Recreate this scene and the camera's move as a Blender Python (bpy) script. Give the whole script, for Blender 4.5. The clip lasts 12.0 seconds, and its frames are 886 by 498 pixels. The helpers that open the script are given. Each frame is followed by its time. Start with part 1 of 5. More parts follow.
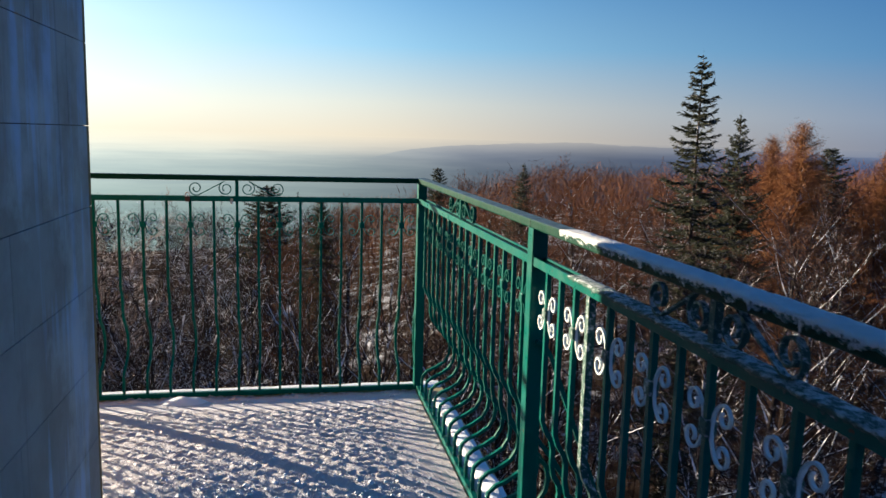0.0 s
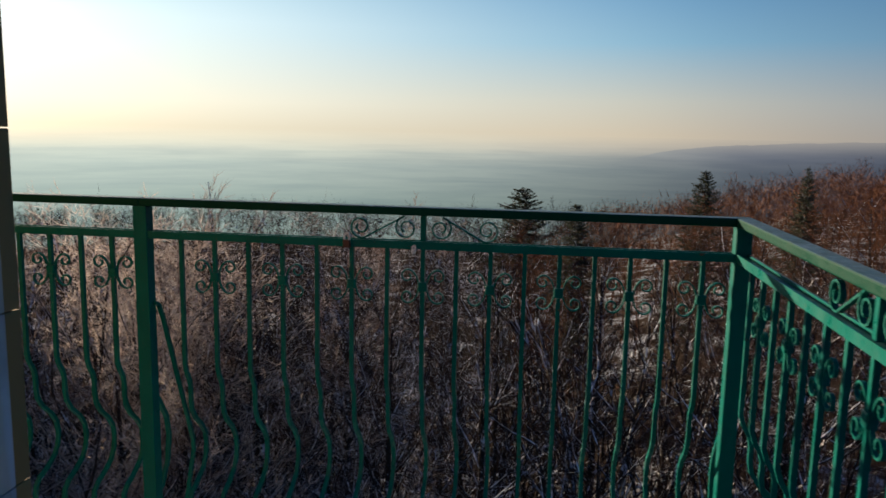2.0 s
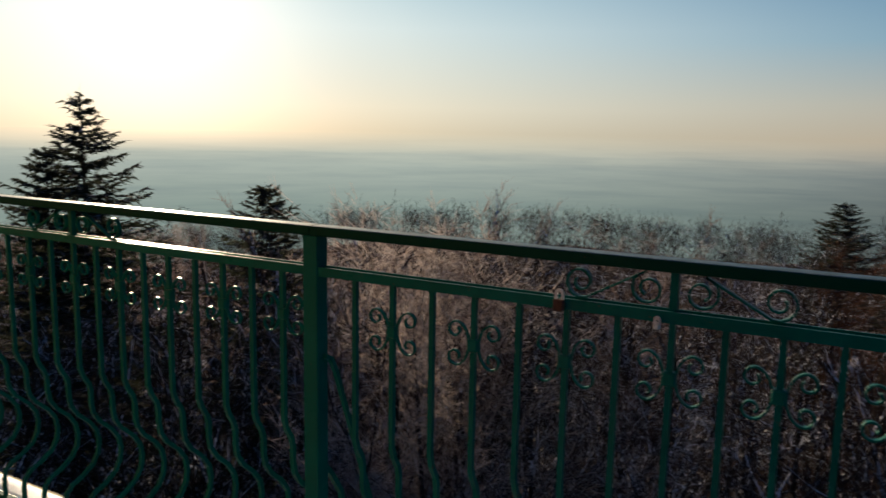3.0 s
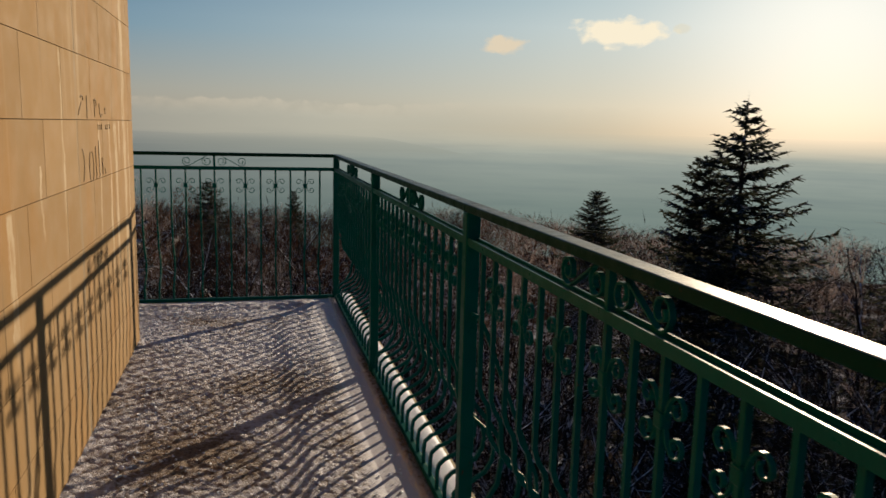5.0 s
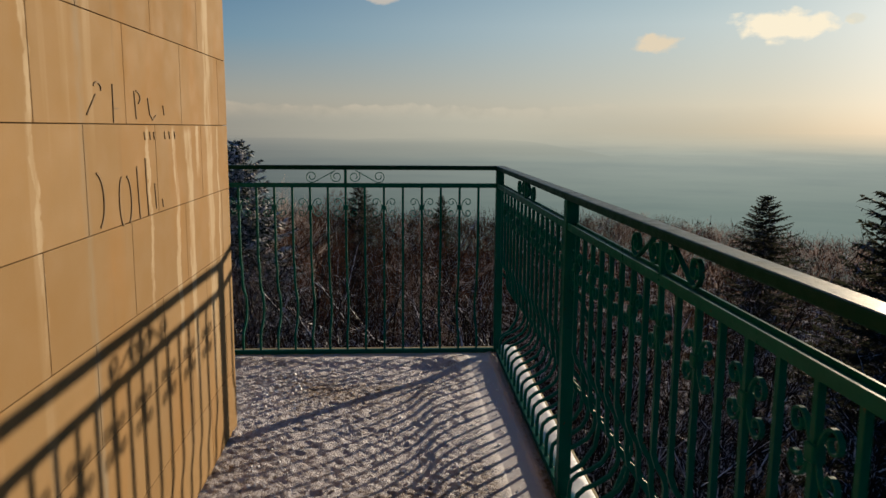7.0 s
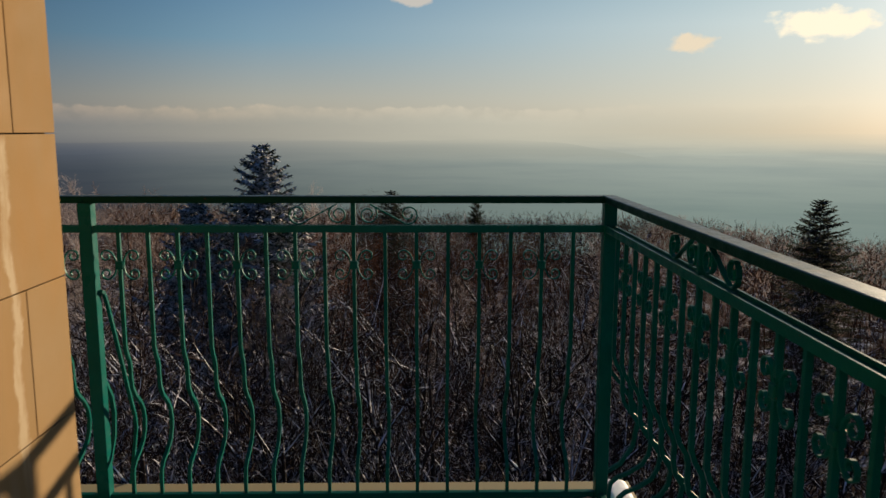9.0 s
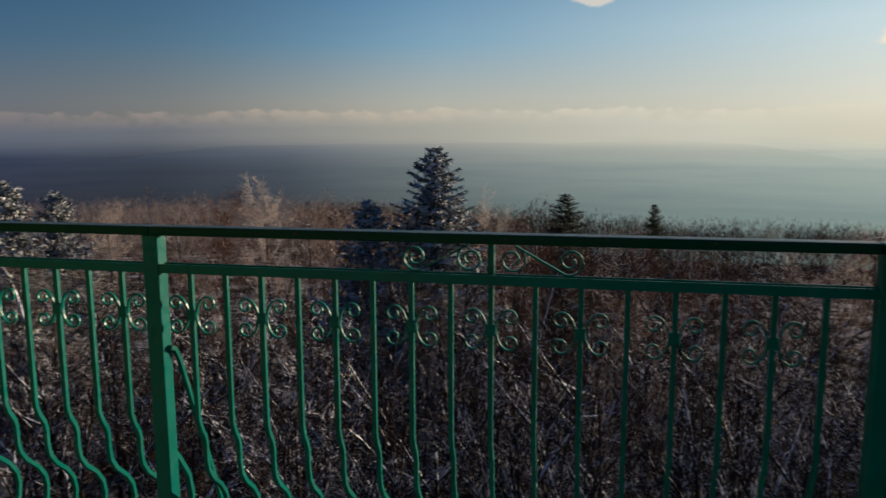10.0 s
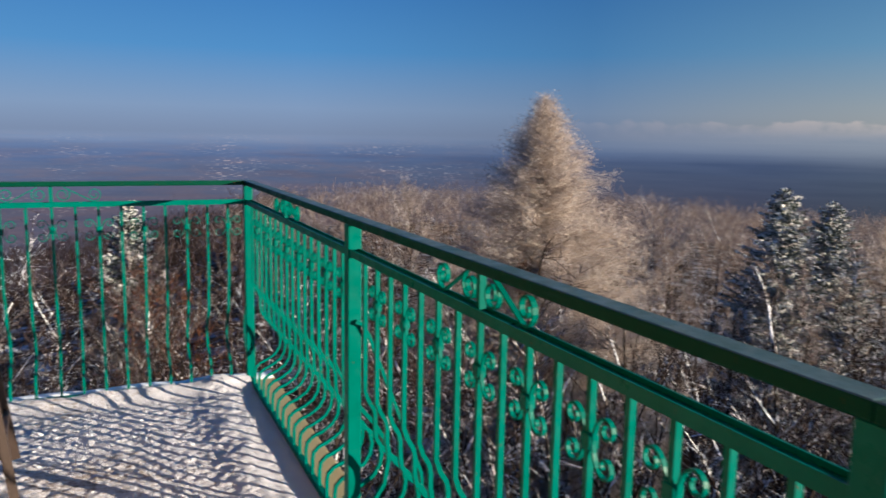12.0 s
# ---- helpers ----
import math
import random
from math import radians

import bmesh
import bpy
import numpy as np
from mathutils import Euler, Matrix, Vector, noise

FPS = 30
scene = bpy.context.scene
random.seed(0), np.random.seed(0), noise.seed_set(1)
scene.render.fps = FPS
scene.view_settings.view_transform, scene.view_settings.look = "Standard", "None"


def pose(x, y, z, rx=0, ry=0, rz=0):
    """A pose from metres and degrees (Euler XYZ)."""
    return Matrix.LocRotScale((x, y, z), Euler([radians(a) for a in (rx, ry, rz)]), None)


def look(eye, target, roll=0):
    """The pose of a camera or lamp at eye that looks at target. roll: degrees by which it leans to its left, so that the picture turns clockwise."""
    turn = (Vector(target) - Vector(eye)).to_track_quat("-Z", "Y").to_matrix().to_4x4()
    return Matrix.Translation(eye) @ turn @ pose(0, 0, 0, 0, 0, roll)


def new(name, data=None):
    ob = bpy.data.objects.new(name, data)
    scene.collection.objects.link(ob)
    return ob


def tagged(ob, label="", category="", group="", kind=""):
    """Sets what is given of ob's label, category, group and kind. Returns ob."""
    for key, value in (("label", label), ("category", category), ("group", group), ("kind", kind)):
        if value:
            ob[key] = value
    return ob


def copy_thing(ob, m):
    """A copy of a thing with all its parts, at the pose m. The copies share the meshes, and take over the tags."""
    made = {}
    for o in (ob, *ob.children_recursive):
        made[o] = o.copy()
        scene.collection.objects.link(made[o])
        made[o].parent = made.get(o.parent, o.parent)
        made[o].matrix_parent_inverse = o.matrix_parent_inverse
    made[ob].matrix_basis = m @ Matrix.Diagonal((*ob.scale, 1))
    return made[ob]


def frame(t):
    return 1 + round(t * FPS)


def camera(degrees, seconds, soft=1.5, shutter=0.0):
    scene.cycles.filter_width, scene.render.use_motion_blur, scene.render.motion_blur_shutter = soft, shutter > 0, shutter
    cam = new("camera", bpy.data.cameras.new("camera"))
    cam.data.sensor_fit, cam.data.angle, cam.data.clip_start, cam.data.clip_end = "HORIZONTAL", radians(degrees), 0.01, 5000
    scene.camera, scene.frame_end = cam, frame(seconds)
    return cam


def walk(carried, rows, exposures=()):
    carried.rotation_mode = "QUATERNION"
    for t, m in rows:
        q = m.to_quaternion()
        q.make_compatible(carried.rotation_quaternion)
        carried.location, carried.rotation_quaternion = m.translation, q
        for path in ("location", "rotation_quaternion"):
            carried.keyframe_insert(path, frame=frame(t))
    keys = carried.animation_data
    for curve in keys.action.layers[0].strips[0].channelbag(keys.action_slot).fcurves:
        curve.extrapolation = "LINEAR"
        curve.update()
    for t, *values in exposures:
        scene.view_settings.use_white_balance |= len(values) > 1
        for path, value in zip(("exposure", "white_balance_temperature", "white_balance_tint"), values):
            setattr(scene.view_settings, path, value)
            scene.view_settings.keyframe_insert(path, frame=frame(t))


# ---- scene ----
cam = camera(59.7, 12.0, 1.5, 0.2)
PATH = [
    (0, (-0.642, -3.913, 1.34), (-0.249, -1.973, 1.051), 1.6),
    (0.5, (-0.555, -3.547, 1.346), (-0.315, -1.584, 1.052), 1.6),
    (1, (-0.544, -3.13, 1.349), (-0.452, -1.155, 1.044), 1.5),
    (1.5, (-0.529, -2.722, 1.343), (-0.58, -0.746, 1.04), 1.2),
    (2, (-0.528, -2.277, 1.35), (-0.787, -0.317, 1.047), 1.2),
    (2.5, (-0.527, -1.893, 1.354), (-1.065, 0.01, 1.058), 1.3),
    (3, (-0.56, -1.53, 1.361), (-1.525, 0.196, 1.061), 1.1),
    (3.5, (-0.676, -1.23, 1.368), (-2.031, 0.209, 1.06), 0.8),
    (3.7, (-0.77, -1.101, 1.355), (-2.284, 0.17, 1.053), 0.9),
    (5.3, (-1.64, -0.641, 1.351), (-3.577, -0.261, 1.031), 1.4),
    (5.5, (-1.787, -0.633, 1.352), (-3.736, -0.322, 1.028), 1.3),
    (6, (-2.141, -0.625, 1.356), (-4.106, -0.439, 1.03), 1.4),
    (6.5, (-2.537, -0.616, 1.346), (-4.505, -0.468, 1.022), 1.2),
    (6.7, (-2.675, -0.596, 1.342), (-4.645, -0.461, 1.026), 0.8),
    (8.3, (-4.14, -0.646, 1.334), (-6.115, -0.575, 1.023), 0.3),
    (8.5, (-4.318, -0.64, 1.346), (-6.292, -0.585, 1.032), 0.4),
    (9, (-4.714, -0.63, 1.349), (-6.69, -0.596, 1.044), 0.1),
    (9.5, (-5.131, -0.627, 1.366), (-7.107, -0.692, 1.062), -0.0),
    (10, (-5.533, -0.625, 1.369), (-7.468, -1.034, 1.069), -0.2),
    (10.5, (-5.876, -0.659, 1.372), (-7.681, -1.469, 1.08), 0.1),
    (11, (-6.221, -0.802, 1.374), (-7.785, -2.015, 1.082), 0.4),
    (11.5, (-6.481, -1.009, 1.379), (-7.7, -2.567, 1.088), 0.6),
    (12, (-6.655, -1.308, 1.384), (-7.467, -3.112, 1.091), 1.1),
]
EXPOSURES = [(0.0, 1.56, 6150, 8), (1.0, 1.3, 6250, 9), (1.5, 1.2, 6350, 9), (2.5, 0.85, 6450, 10), (3.5, 0.35, 6500, 10), (5.5, 0.2, 6450, 10), (6.5, 0.2, 6450, 10), (8.5, 0.35, 6500, 10), (9.5, 0.42, 6400, 10),
             (10.5, 0.75, 6100, 8), (11.2, 1.2, 5950, 7), (12.0, 1.45, 5850, 6)]
walk(cam, [(t, look(eye, target, roll)) for t, eye, target, roll in PATH], EXPOSURES)

# ---------------------------------------------------------------- light
SUN_YAW, SUN_EL = 49.7, 8.6
sun_data = bpy.data.lights.new("sun", "SUN")
sun_data.energy, sun_data.angle, sun_data.color = 6.2, radians(0.6), (1.0, 0.80, 0.55)
sun = new("sun", sun_data)
a, e = radians(SUN_YAW), radians(SUN_EL)
SUN_DIR = Vector((-math.sin(a) * math.cos(e), math.cos(a) * math.cos(e), math.sin(e)))
sun.matrix_world = look((0, 0, 60), Vector((0, 0, 60)) - SUN_DIR)

world = bpy.data.worlds.new("sky")
scene.world = world
world.use_nodes = True
WN, WL = world.node_tree.nodes, world.node_tree.links
WN.clear()


def wmath(op, a, b=None, c=None):
    n = WN.new("ShaderNodeMath")
    n.operation = op
    for k, v in enumerate((a, b, c)):
        if v is None:
            continue
        if isinstance(v, (int, float)):
            n.inputs[k].default_value = v
        else:
            WL.new(v, n.inputs[k])
    return n.outputs[0]


def wmix(fac, a, b):
    n = WN.new("ShaderNodeMixRGB")
    for k, v in enumerate((fac, a, b)):
        if isinstance(v, (int, float)):
            n.inputs[k].default_value = v
        elif isinstance(v, tuple):
            n.inputs[k].default_value = (*v, 1)
        else:
            WL.new(v, n.inputs[k])
    return n.outputs[0]


sky = WN.new("ShaderNodeTexSky")
sky.sky_type = "NISHITA"
sky.sun_disc = False
sky.sun_elevation, sky.sun_rotation = radians(SUN_EL), radians(360 - SUN_YAW)
sky.altitude, sky.air_density, sky.dust_density, sky.ozone_density = 300, 1.0, 1.2, 1.5
co = WN.new("ShaderNodeTexCoord")
split = WN.new("ShaderNodeSeparateXYZ")
WL.new(co.outputs["Generated"], split.inputs[0])
out = WN.new("ShaderNodeOutputWorld")


def wramp(fac, stops, smooth=False):
    r = WN.new("ShaderNodeValToRGB")
    r.color_ramp.interpolation = "B_SPLINE" if smooth else "LINEAR"
    while len(r.color_ramp.elements) < len(stops):
        r.color_ramp.elements.new(0.5)
    for el, (p, c) in zip(r.color_ramp.elements, stops):
        el.position, el.color = p, (*c, 1)
    WL.new(fac, r.inputs[0])
    return r.outputs[0]


# the clear winter sky with its band of haze: away from the sun, beside it and round it
height = wmath("MULTIPLY", split.outputs[2], 2.0)
away = wramp(height, [(0.0, (0.16, 0.20, 0.30)), (0.06, (0.165, 0.23, 0.36)), (0.2, (0.055, 0.185, 0.39)), (0.5, (0.010, 0.085, 0.29)), (1.0, (0.022, 0.095, 0.27))])
beside = wramp(height, [(0.0, (0.66, 0.57, 0.44)), (0.08, (0.58, 0.58, 0.52)), (0.22, (0.25, 0.47, 0.64)), (0.5, (0.03, 0.19, 0.47)), (1.0, (0.018, 0.085, 0.25))])
around = wramp(height, [(0.0, (0.84, 0.82, 0.66)), (0.06, (0.98, 0.97, 0.82)), (0.25, (0.88, 1.05, 1.07)), (0.5, (0.36, 0.72, 0.92)), (1.0, (0.03, 0.12, 0.30))])
flat = WN.new("ShaderNodeVectorMath")
flat.operation = "DOT_PRODUCT"
WL.new(co.outputs["Generated"], flat.inputs[0])
flat.inputs[1].default_value = (-math.sin(a), math.cos(a), 0)
toward = flat.outputs["Value"]
k1 = wmath("SMOOTH_MIN", wmath("MAXIMUM", wmath("DIVIDE", wmath("ADD", toward, 0.10), 0.66), 0.0), 1.0, 0.1)
k2 = wmath("MINIMUM", 1.0, wmath("POWER", wmath("MAXIMUM", wmath("DIVIDE", wmath("SUBTRACT", toward, 0.45), 0.5), 0.0), 2.0))
haze = wmix(k2, wmix(k1, away, beside), around)
DARKER = [(0.0, 1.25), (0.11, 1.2), (0.2, 1.10), (0.3, 0.98), (0.42, 0.78), (0.53, 0.66), (0.65, 0.54), (0.75, 0.90), (0.85, 1.10), (1.0, 1.06)]
EASTWARD = [(0.0, 1.25), (0.11, 1.2), (0.2, 1.10), (0.3, 1.0), (0.42, 0.82), (0.53, 0.80), (0.65, 0.80), (0.75, 0.94), (0.85, 1.03), (1.0, 1.06)]
side = WN.new("ShaderNodeVectorMath")
side.operation = "DOT_PRODUCT"
WL.new(co.outputs["Generated"], side.inputs[0])
side.inputs[1].default_value = (-math.sin(radians(106)), math.cos(radians(106)), 0)
turn = wmath("MULTIPLY_ADD", toward, 0.5, 0.5)
fall = wmix(wramp(side.outputs["Value"], [(0.0, (0, 0, 0)), (0.5, (1, 1, 1))]), wramp(turn, [(p, (c, c, c)) for p, c in EASTWARD], True), wramp(turn, [(p, (c, c, c)) for p, c in DARKER], True))
dimmed = WN.new("ShaderNodeMixRGB")
dimmed.blend_type = "MULTIPLY"
dimmed.inputs[0].default_value = 1.0
WL.new(haze, dimmed.inputs[1])
WL.new(fall, dimmed.inputs[2])
haze = dimmed.outputs[0]
glare = WN.new("ShaderNodeVectorMath")
glare.operation = "DOT_PRODUCT"
WL.new(co.outputs["Generated"], glare.inputs[0])
glare.inputs[1].default_value = SUN_DIR
ring = wmath("POWER", wmath("MAXIMUM", glare.outputs["Value"], 0.0), 70.0)
haze = wmix(wmath("MINIMUM", wmath("MULTIPLY", ring, 0.75), 1.0), haze, (1.7, 1.72, 1.62))
scaled = WN.new("ShaderNodeVectorMath")
scaled.operation = "SCALE"
WL.new(sky.outputs[0], scaled.inputs[0])
scaled.inputs["Scale"].default_value = 0.10
whole = wmix(0.9, scaled.outputs[0], haze)

# clouds: a low bank over the horizon and a few small puffs
cloud_noise = WN.new("ShaderNodeTexNoise")
cloud_noise.inputs["Scale"].default_value, cloud_noise.inputs["Detail"].default_value = 9.0, 7.0
cmap = WN.new("ShaderNodeMapping")
cmap.inputs["Scale"].default_value = (1.0, 1.0, 2.5)
WL.new(co.outputs["Generated"], cmap.inputs[0])
WL.new(cmap.outputs[0], cloud_noise.inputs["Vector"])
fine_noise = WN.new("ShaderNodeTexNoise")
fine_noise.inputs["Scale"].default_value, fine_noise.inputs["Detail"].default_value = 45.0, 6.0
fmap = WN.new("ShaderNodeMapping")
fmap.inputs["Scale"].default_value = (1.0, 1.0, 1.6)
WL.new(co.outputs["Generated"], fmap.inputs[0])
WL.new(fmap.outputs[0], fine_noise.inputs["Vector"])
lump = wmath("ADD", wmath("MULTIPLY", wmath("SUBTRACT", cloud_noise.outputs[0], 0.5), 0.55), wmath("MULTIPLY", wmath("SUBTRACT", fine_noise.outputs[0], 0.5), 0.6))


def cloud_puff(yaw, el, wide, tall):
    """How far a direction lies inside one cloud, from 0 to 1, with a ragged edge."""
    t, p = radians(yaw), radians(el)
    d = Vector((-math.sin(t) * math.cos(p), math.cos(t) * math.cos(p), math.sin(p)))
    right = Vector((math.cos(t), math.sin(t), 0))
    dots = []
    for axis, size in ((right, radians(wide)), (Vector((0, 0, 1)), radians(tall))):
        n = WN.new("ShaderNodeVectorMath")
        n.operation = "DOT_PRODUCT"
        WL.new(co.outputs["Generated"], n.inputs[0])
        n.inputs[1].default_value = axis
        dots.append(wmath("POWER", wmath("DIVIDE", wmath("SUBTRACT", n.outputs["Value"], axis.dot(d)), size), 2.0))
    ahead = WN.new("ShaderNodeVectorMath")
    ahead.operation = "DOT_PRODUCT"
    WL.new(co.outputs["Generated"], ahead.inputs[0])
    ahead.inputs[1].default_value = d
    r = wmath("ADD", wmath("SQRT", wmath("ADD", dots[0], dots[1])), wmath("MULTIPLY", lump, -3.2))
    inside = wmath("MULTIPLY", wmath("SUBTRACT", 1.15, r), 2.2)
    n = WN.new("ShaderNodeMath")
    n.operation, n.use_clamp = "MULTIPLY", True
    WL.new(inside, n.inputs[0])
    n.inputs[1].default_value = 1.0
    return wmath("MULTIPLY", n.outputs[0], wmath("GREATER_THAN", ahead.outputs["Value"], 0.5))


for yaw, el, wide, tall, colour, power in ((71.8, 5.85, 2.0, 0.7, (1.35, 1.12, 0.80), 0.9), (63.5, 6.8, 3.0, 1.0, (1.7, 1.5, 1.12), 0.95), (59.3, 7.1, 0.6, 0.3, (1.3, 1.2, 0.9), 0.5),
                                           (91.4, 9.15, 1.2, 0.42, (1.05, 0.92, 0.76), 0.75)):
    whole = wmix(wmath("MULTIPLY", cloud_puff(yaw, el, wide, tall), power), whole, colour)
# the bank lies low from beside the sun round to the far side: puffy above, melting into the haze below
crest = wmath("ADD", wramp(toward, [(0.0, (0.0205,) * 3), (0.25, (0.0255,) * 3), (0.5, (0.0290,) * 3)]), wmath("MULTIPLY", lump, 0.026))
above = wmath("MINIMUM", 1.0, wmath("MAXIMUM", 0.0, wmath("DIVIDE", wmath("SUBTRACT", crest, split.outputs[2]), 0.0030)))
below = wmath("MINIMUM", 1.0, wmath("MAXIMUM", 0.0, wmath("DIVIDE", wmath("SUBTRACT", split.outputs[2], wmath("ADD", crest, -0.024)), 0.020)))
reach = wramp(side.outputs["Value"], [(0.70, (0, 0, 0)), (0.82, (0.45, 0.45, 0.45)), (0.94, (1, 1, 1))])
mist = wmath("MINIMUM", 1.0, wmath("MAXIMUM", 0.0, wmath("DIVIDE", wmath("SUBTRACT", crest, split.outputs[2]), 0.018)))
whole = wmix(wmath("MULTIPLY", mist, wmath("MULTIPLY", reach, 0.75)), whole, wramp(toward, [(0.0, (0.15, 0.185, 0.27)), (0.3, (0.18, 0.205, 0.245)), (0.6, (0.50, 0.50, 0.44)), (0.85, (0.88, 0.86, 0.70))]))
puffs = wramp(fine_noise.outputs[0], [(0.38, (0.25,) * 3), (0.62, (0.85,) * 3)])
bank = wmath("MULTIPLY", wmath("MULTIPLY", above, below), wmath("MULTIPLY", wmath("MULTIPLY", reach, 0.6), puffs))
whole = wmix(bank, whole, wramp(toward, [(0.0, (0.36, 0.29, 0.29)), (0.3, (0.55, 0.43, 0.36)), (0.55, (0.95, 0.76, 0.55)), (0.8, (1.1, 0.98, 0.76))]))
back = WN.new("ShaderNodeBackground")
back.inputs["Strength"].default_value = 0.5
WL.new(whole, back.inputs["Color"])
WL.new(back.outputs[0], out.inputs["Surface"])

# ---------------------------------------------------------------- materials


class Mat:
    """A node material with short helpers."""

    def __init__(self, name, rough=0.6, metal=0.0):
        self.m = bpy.data.materials.new(name)
        self.m.use_nodes = True
        self.n, self.l = self.m.node_tree.nodes, self.m.node_tree.links
        self.b = self.n["Principled BSDF"]
        self.b.inputs["Roughness"].default_value = rough
        self.b.inputs["Metallic"].default_value = metal

    def put(self, socket, v):
        if isinstance(v, (int, float)):
            socket.default_value = v
        elif isinstance(v, tuple):
            socket.default_value = (*v, 1) if len(v) == 3 and len(socket.default_value) == 4 else v
        else:
            self.l.new(v, socket)

    def pos(self, scale=(1, 1, 1), space="Object"):
        t = self.n.new("ShaderNodeTexCoord")
        mp = self.n.new("ShaderNodeMapping")
        mp.inputs["Scale"].default_value = scale
        self.l.new(t.outputs[space], mp.inputs[0])
        return mp.outputs[0]

    def place(self, scale=(1, 1, 1)):
        t = self.n.new("ShaderNodeNewGeometry")
        mp = self.n.new("ShaderNodeMapping")
        mp.inputs["Scale"].default_value = scale
        self.l.new(t.outputs["Position"], mp.inputs[0])
        return mp.outputs[0]

    def noise(self, vec, scale, detail=4, rough=0.6):
        t = self.n.new("ShaderNodeTexNoise")
        t.inputs["Scale"].default_value, t.inputs["Detail"].default_value = scale, detail
        t.inputs["Roughness"].default_value = rough
        self.l.new(vec, t.inputs["Vector"])
        return t.outputs[0]

    def ramp(self, fac, *stops):
        r = self.n.new("ShaderNodeValToRGB")
        while len(r.color_ramp.elements) < len(stops):
            r.color_ramp.elements.new(0.5)
        for el, (p, c) in zip(r.color_ramp.elements, stops):
            el.position = p
            el.color = (*c, 1) if isinstance(c, tuple) else (c, c, c, 1)
        self.l.new(fac, r.inputs[0])
        return r.outputs[0]

    def math(self, op, a, b=0.0, c=0.0):
        m = self.n.new("ShaderNodeMath")
        m.operation = op
        for k, v in enumerate((a, b, c)):
            self.put(m.inputs[k], v)
        return m.outputs[0]

    def mix(self, fac, a, b, mode="MIX"):
        m = self.n.new("ShaderNodeMixRGB")
        m.blend_type = mode
        for k, v in enumerate((fac, a, b)):
            self.put(m.inputs[k], v)
        return m.outputs[0]

    def random(self):
        return self.n.new("ShaderNodeObjectInfo").outputs["Random"]

    def normal_z(self):
        g = self.n.new("ShaderNodeNewGeometry")
        x = self.n.new("ShaderNodeSeparateXYZ")
        self.l.new(g.outputs["Normal"], x.inputs[0])
        return x.outputs[2]

    def color(self, v):
        self.put(self.b.inputs["Base Color"], v)
        return self

    def rough(self, v):
        self.put(self.b.inputs["Roughness"], v)
        return self

    def bump(self, height, strength=0.3, distance=0.01):
        bn = self.n.new("ShaderNodeBump")
        bn.inputs["Strength"].default_value, bn.inputs["Distance"].default_value = strength, distance
        self.l.new(height, bn.inputs["Height"])
        self.l.new(bn.outputs[0], self.b.inputs["Normal"])
        return self


def green_paint():
    m = Mat("green_paint", 0.32)
    v = m.place()
    patch = m.noise(v, 6, 5)
    base = m.mix(m.ramp(patch, (0.35, 0.0), (0.7, 1.0)), (0.0005, 0.078, 0.062), (0.0008, 0.100, 0.083))
    chips = m.ramp(m.noise(v, 38, 6, 0.7), (0.66, 0.0), (0.71, 1.0))
    m.color(m.mix(chips, base, (0.09, 0.035, 0.015)))
    m.rough(m.ramp(m.noise(v, 25, 4), (0.3, 0.25), (0.7, 0.5)))
    m.b.inputs["Specular IOR Level"].default_value = 0.10
    return m.bump(m.noise(v, 120, 4), 0.25, 0.002).m


def shaded_rail_paint():
    """The same paint darkened for the shaded sides, under a thin grey film of frost and painted sky sheen on the
    handrails.
    """
    m = Mat("shaded_rail_paint", 0.3)
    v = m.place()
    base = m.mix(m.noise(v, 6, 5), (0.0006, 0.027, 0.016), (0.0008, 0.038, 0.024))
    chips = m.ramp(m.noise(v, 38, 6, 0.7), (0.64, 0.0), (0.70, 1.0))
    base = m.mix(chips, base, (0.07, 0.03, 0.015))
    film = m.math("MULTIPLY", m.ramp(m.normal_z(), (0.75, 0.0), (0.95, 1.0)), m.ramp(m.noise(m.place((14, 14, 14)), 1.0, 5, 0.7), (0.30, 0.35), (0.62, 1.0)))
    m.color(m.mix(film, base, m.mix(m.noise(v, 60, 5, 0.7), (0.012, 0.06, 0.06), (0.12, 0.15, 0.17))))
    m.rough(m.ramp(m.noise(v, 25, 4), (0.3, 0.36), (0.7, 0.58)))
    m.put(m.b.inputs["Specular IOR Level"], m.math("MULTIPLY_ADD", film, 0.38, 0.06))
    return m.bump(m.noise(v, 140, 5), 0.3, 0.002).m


def rust_metal():
    m = Mat("rust", 0.8)
    return m.color(m.ramp(m.noise(m.place(), 60, 5), (0.3, (0.025, 0.010, 0.006)), (0.7, (0.09, 0.03, 0.015)))).m


def frosted_paint():
    m = Mat("frosted_green_paint", 0.6)
    v = m.place()
    f = m.math("ADD", m.noise(v, 85, 6, 0.75), m.math("MULTIPLY", m.normal_z(), 0.22))
    m.color(m.mix(m.ramp(f, (0.42, 0.0), (0.52, 1.0)), (0.004, 0.085, 0.068), m.mix(m.noise(v, 40, 4), (0.92, 0.93, 0.95), (0.72, 0.74, 0.76))))
    return m.bump(m.noise(v, 190, 5, 0.75), 1.0, 0.008).m


def thin_frost():
    """Green paint that shows through a broken film of frost."""
    m = Mat("thin_frost", 0.6)
    v = m.place()
    f = m.math("ADD", m.noise(v, 70, 6, 0.75), m.math("MULTIPLY", m.normal_z(), 0.08))
    m.color(m.mix(m.ramp(f, (0.52, 0.0), (0.64, 0.8)), (0.002, 0.060, 0.046), (0.62, 0.68, 0.70)))
    return m.bump(m.noise(v, 190, 5, 0.75), 0.8, 0.005).m


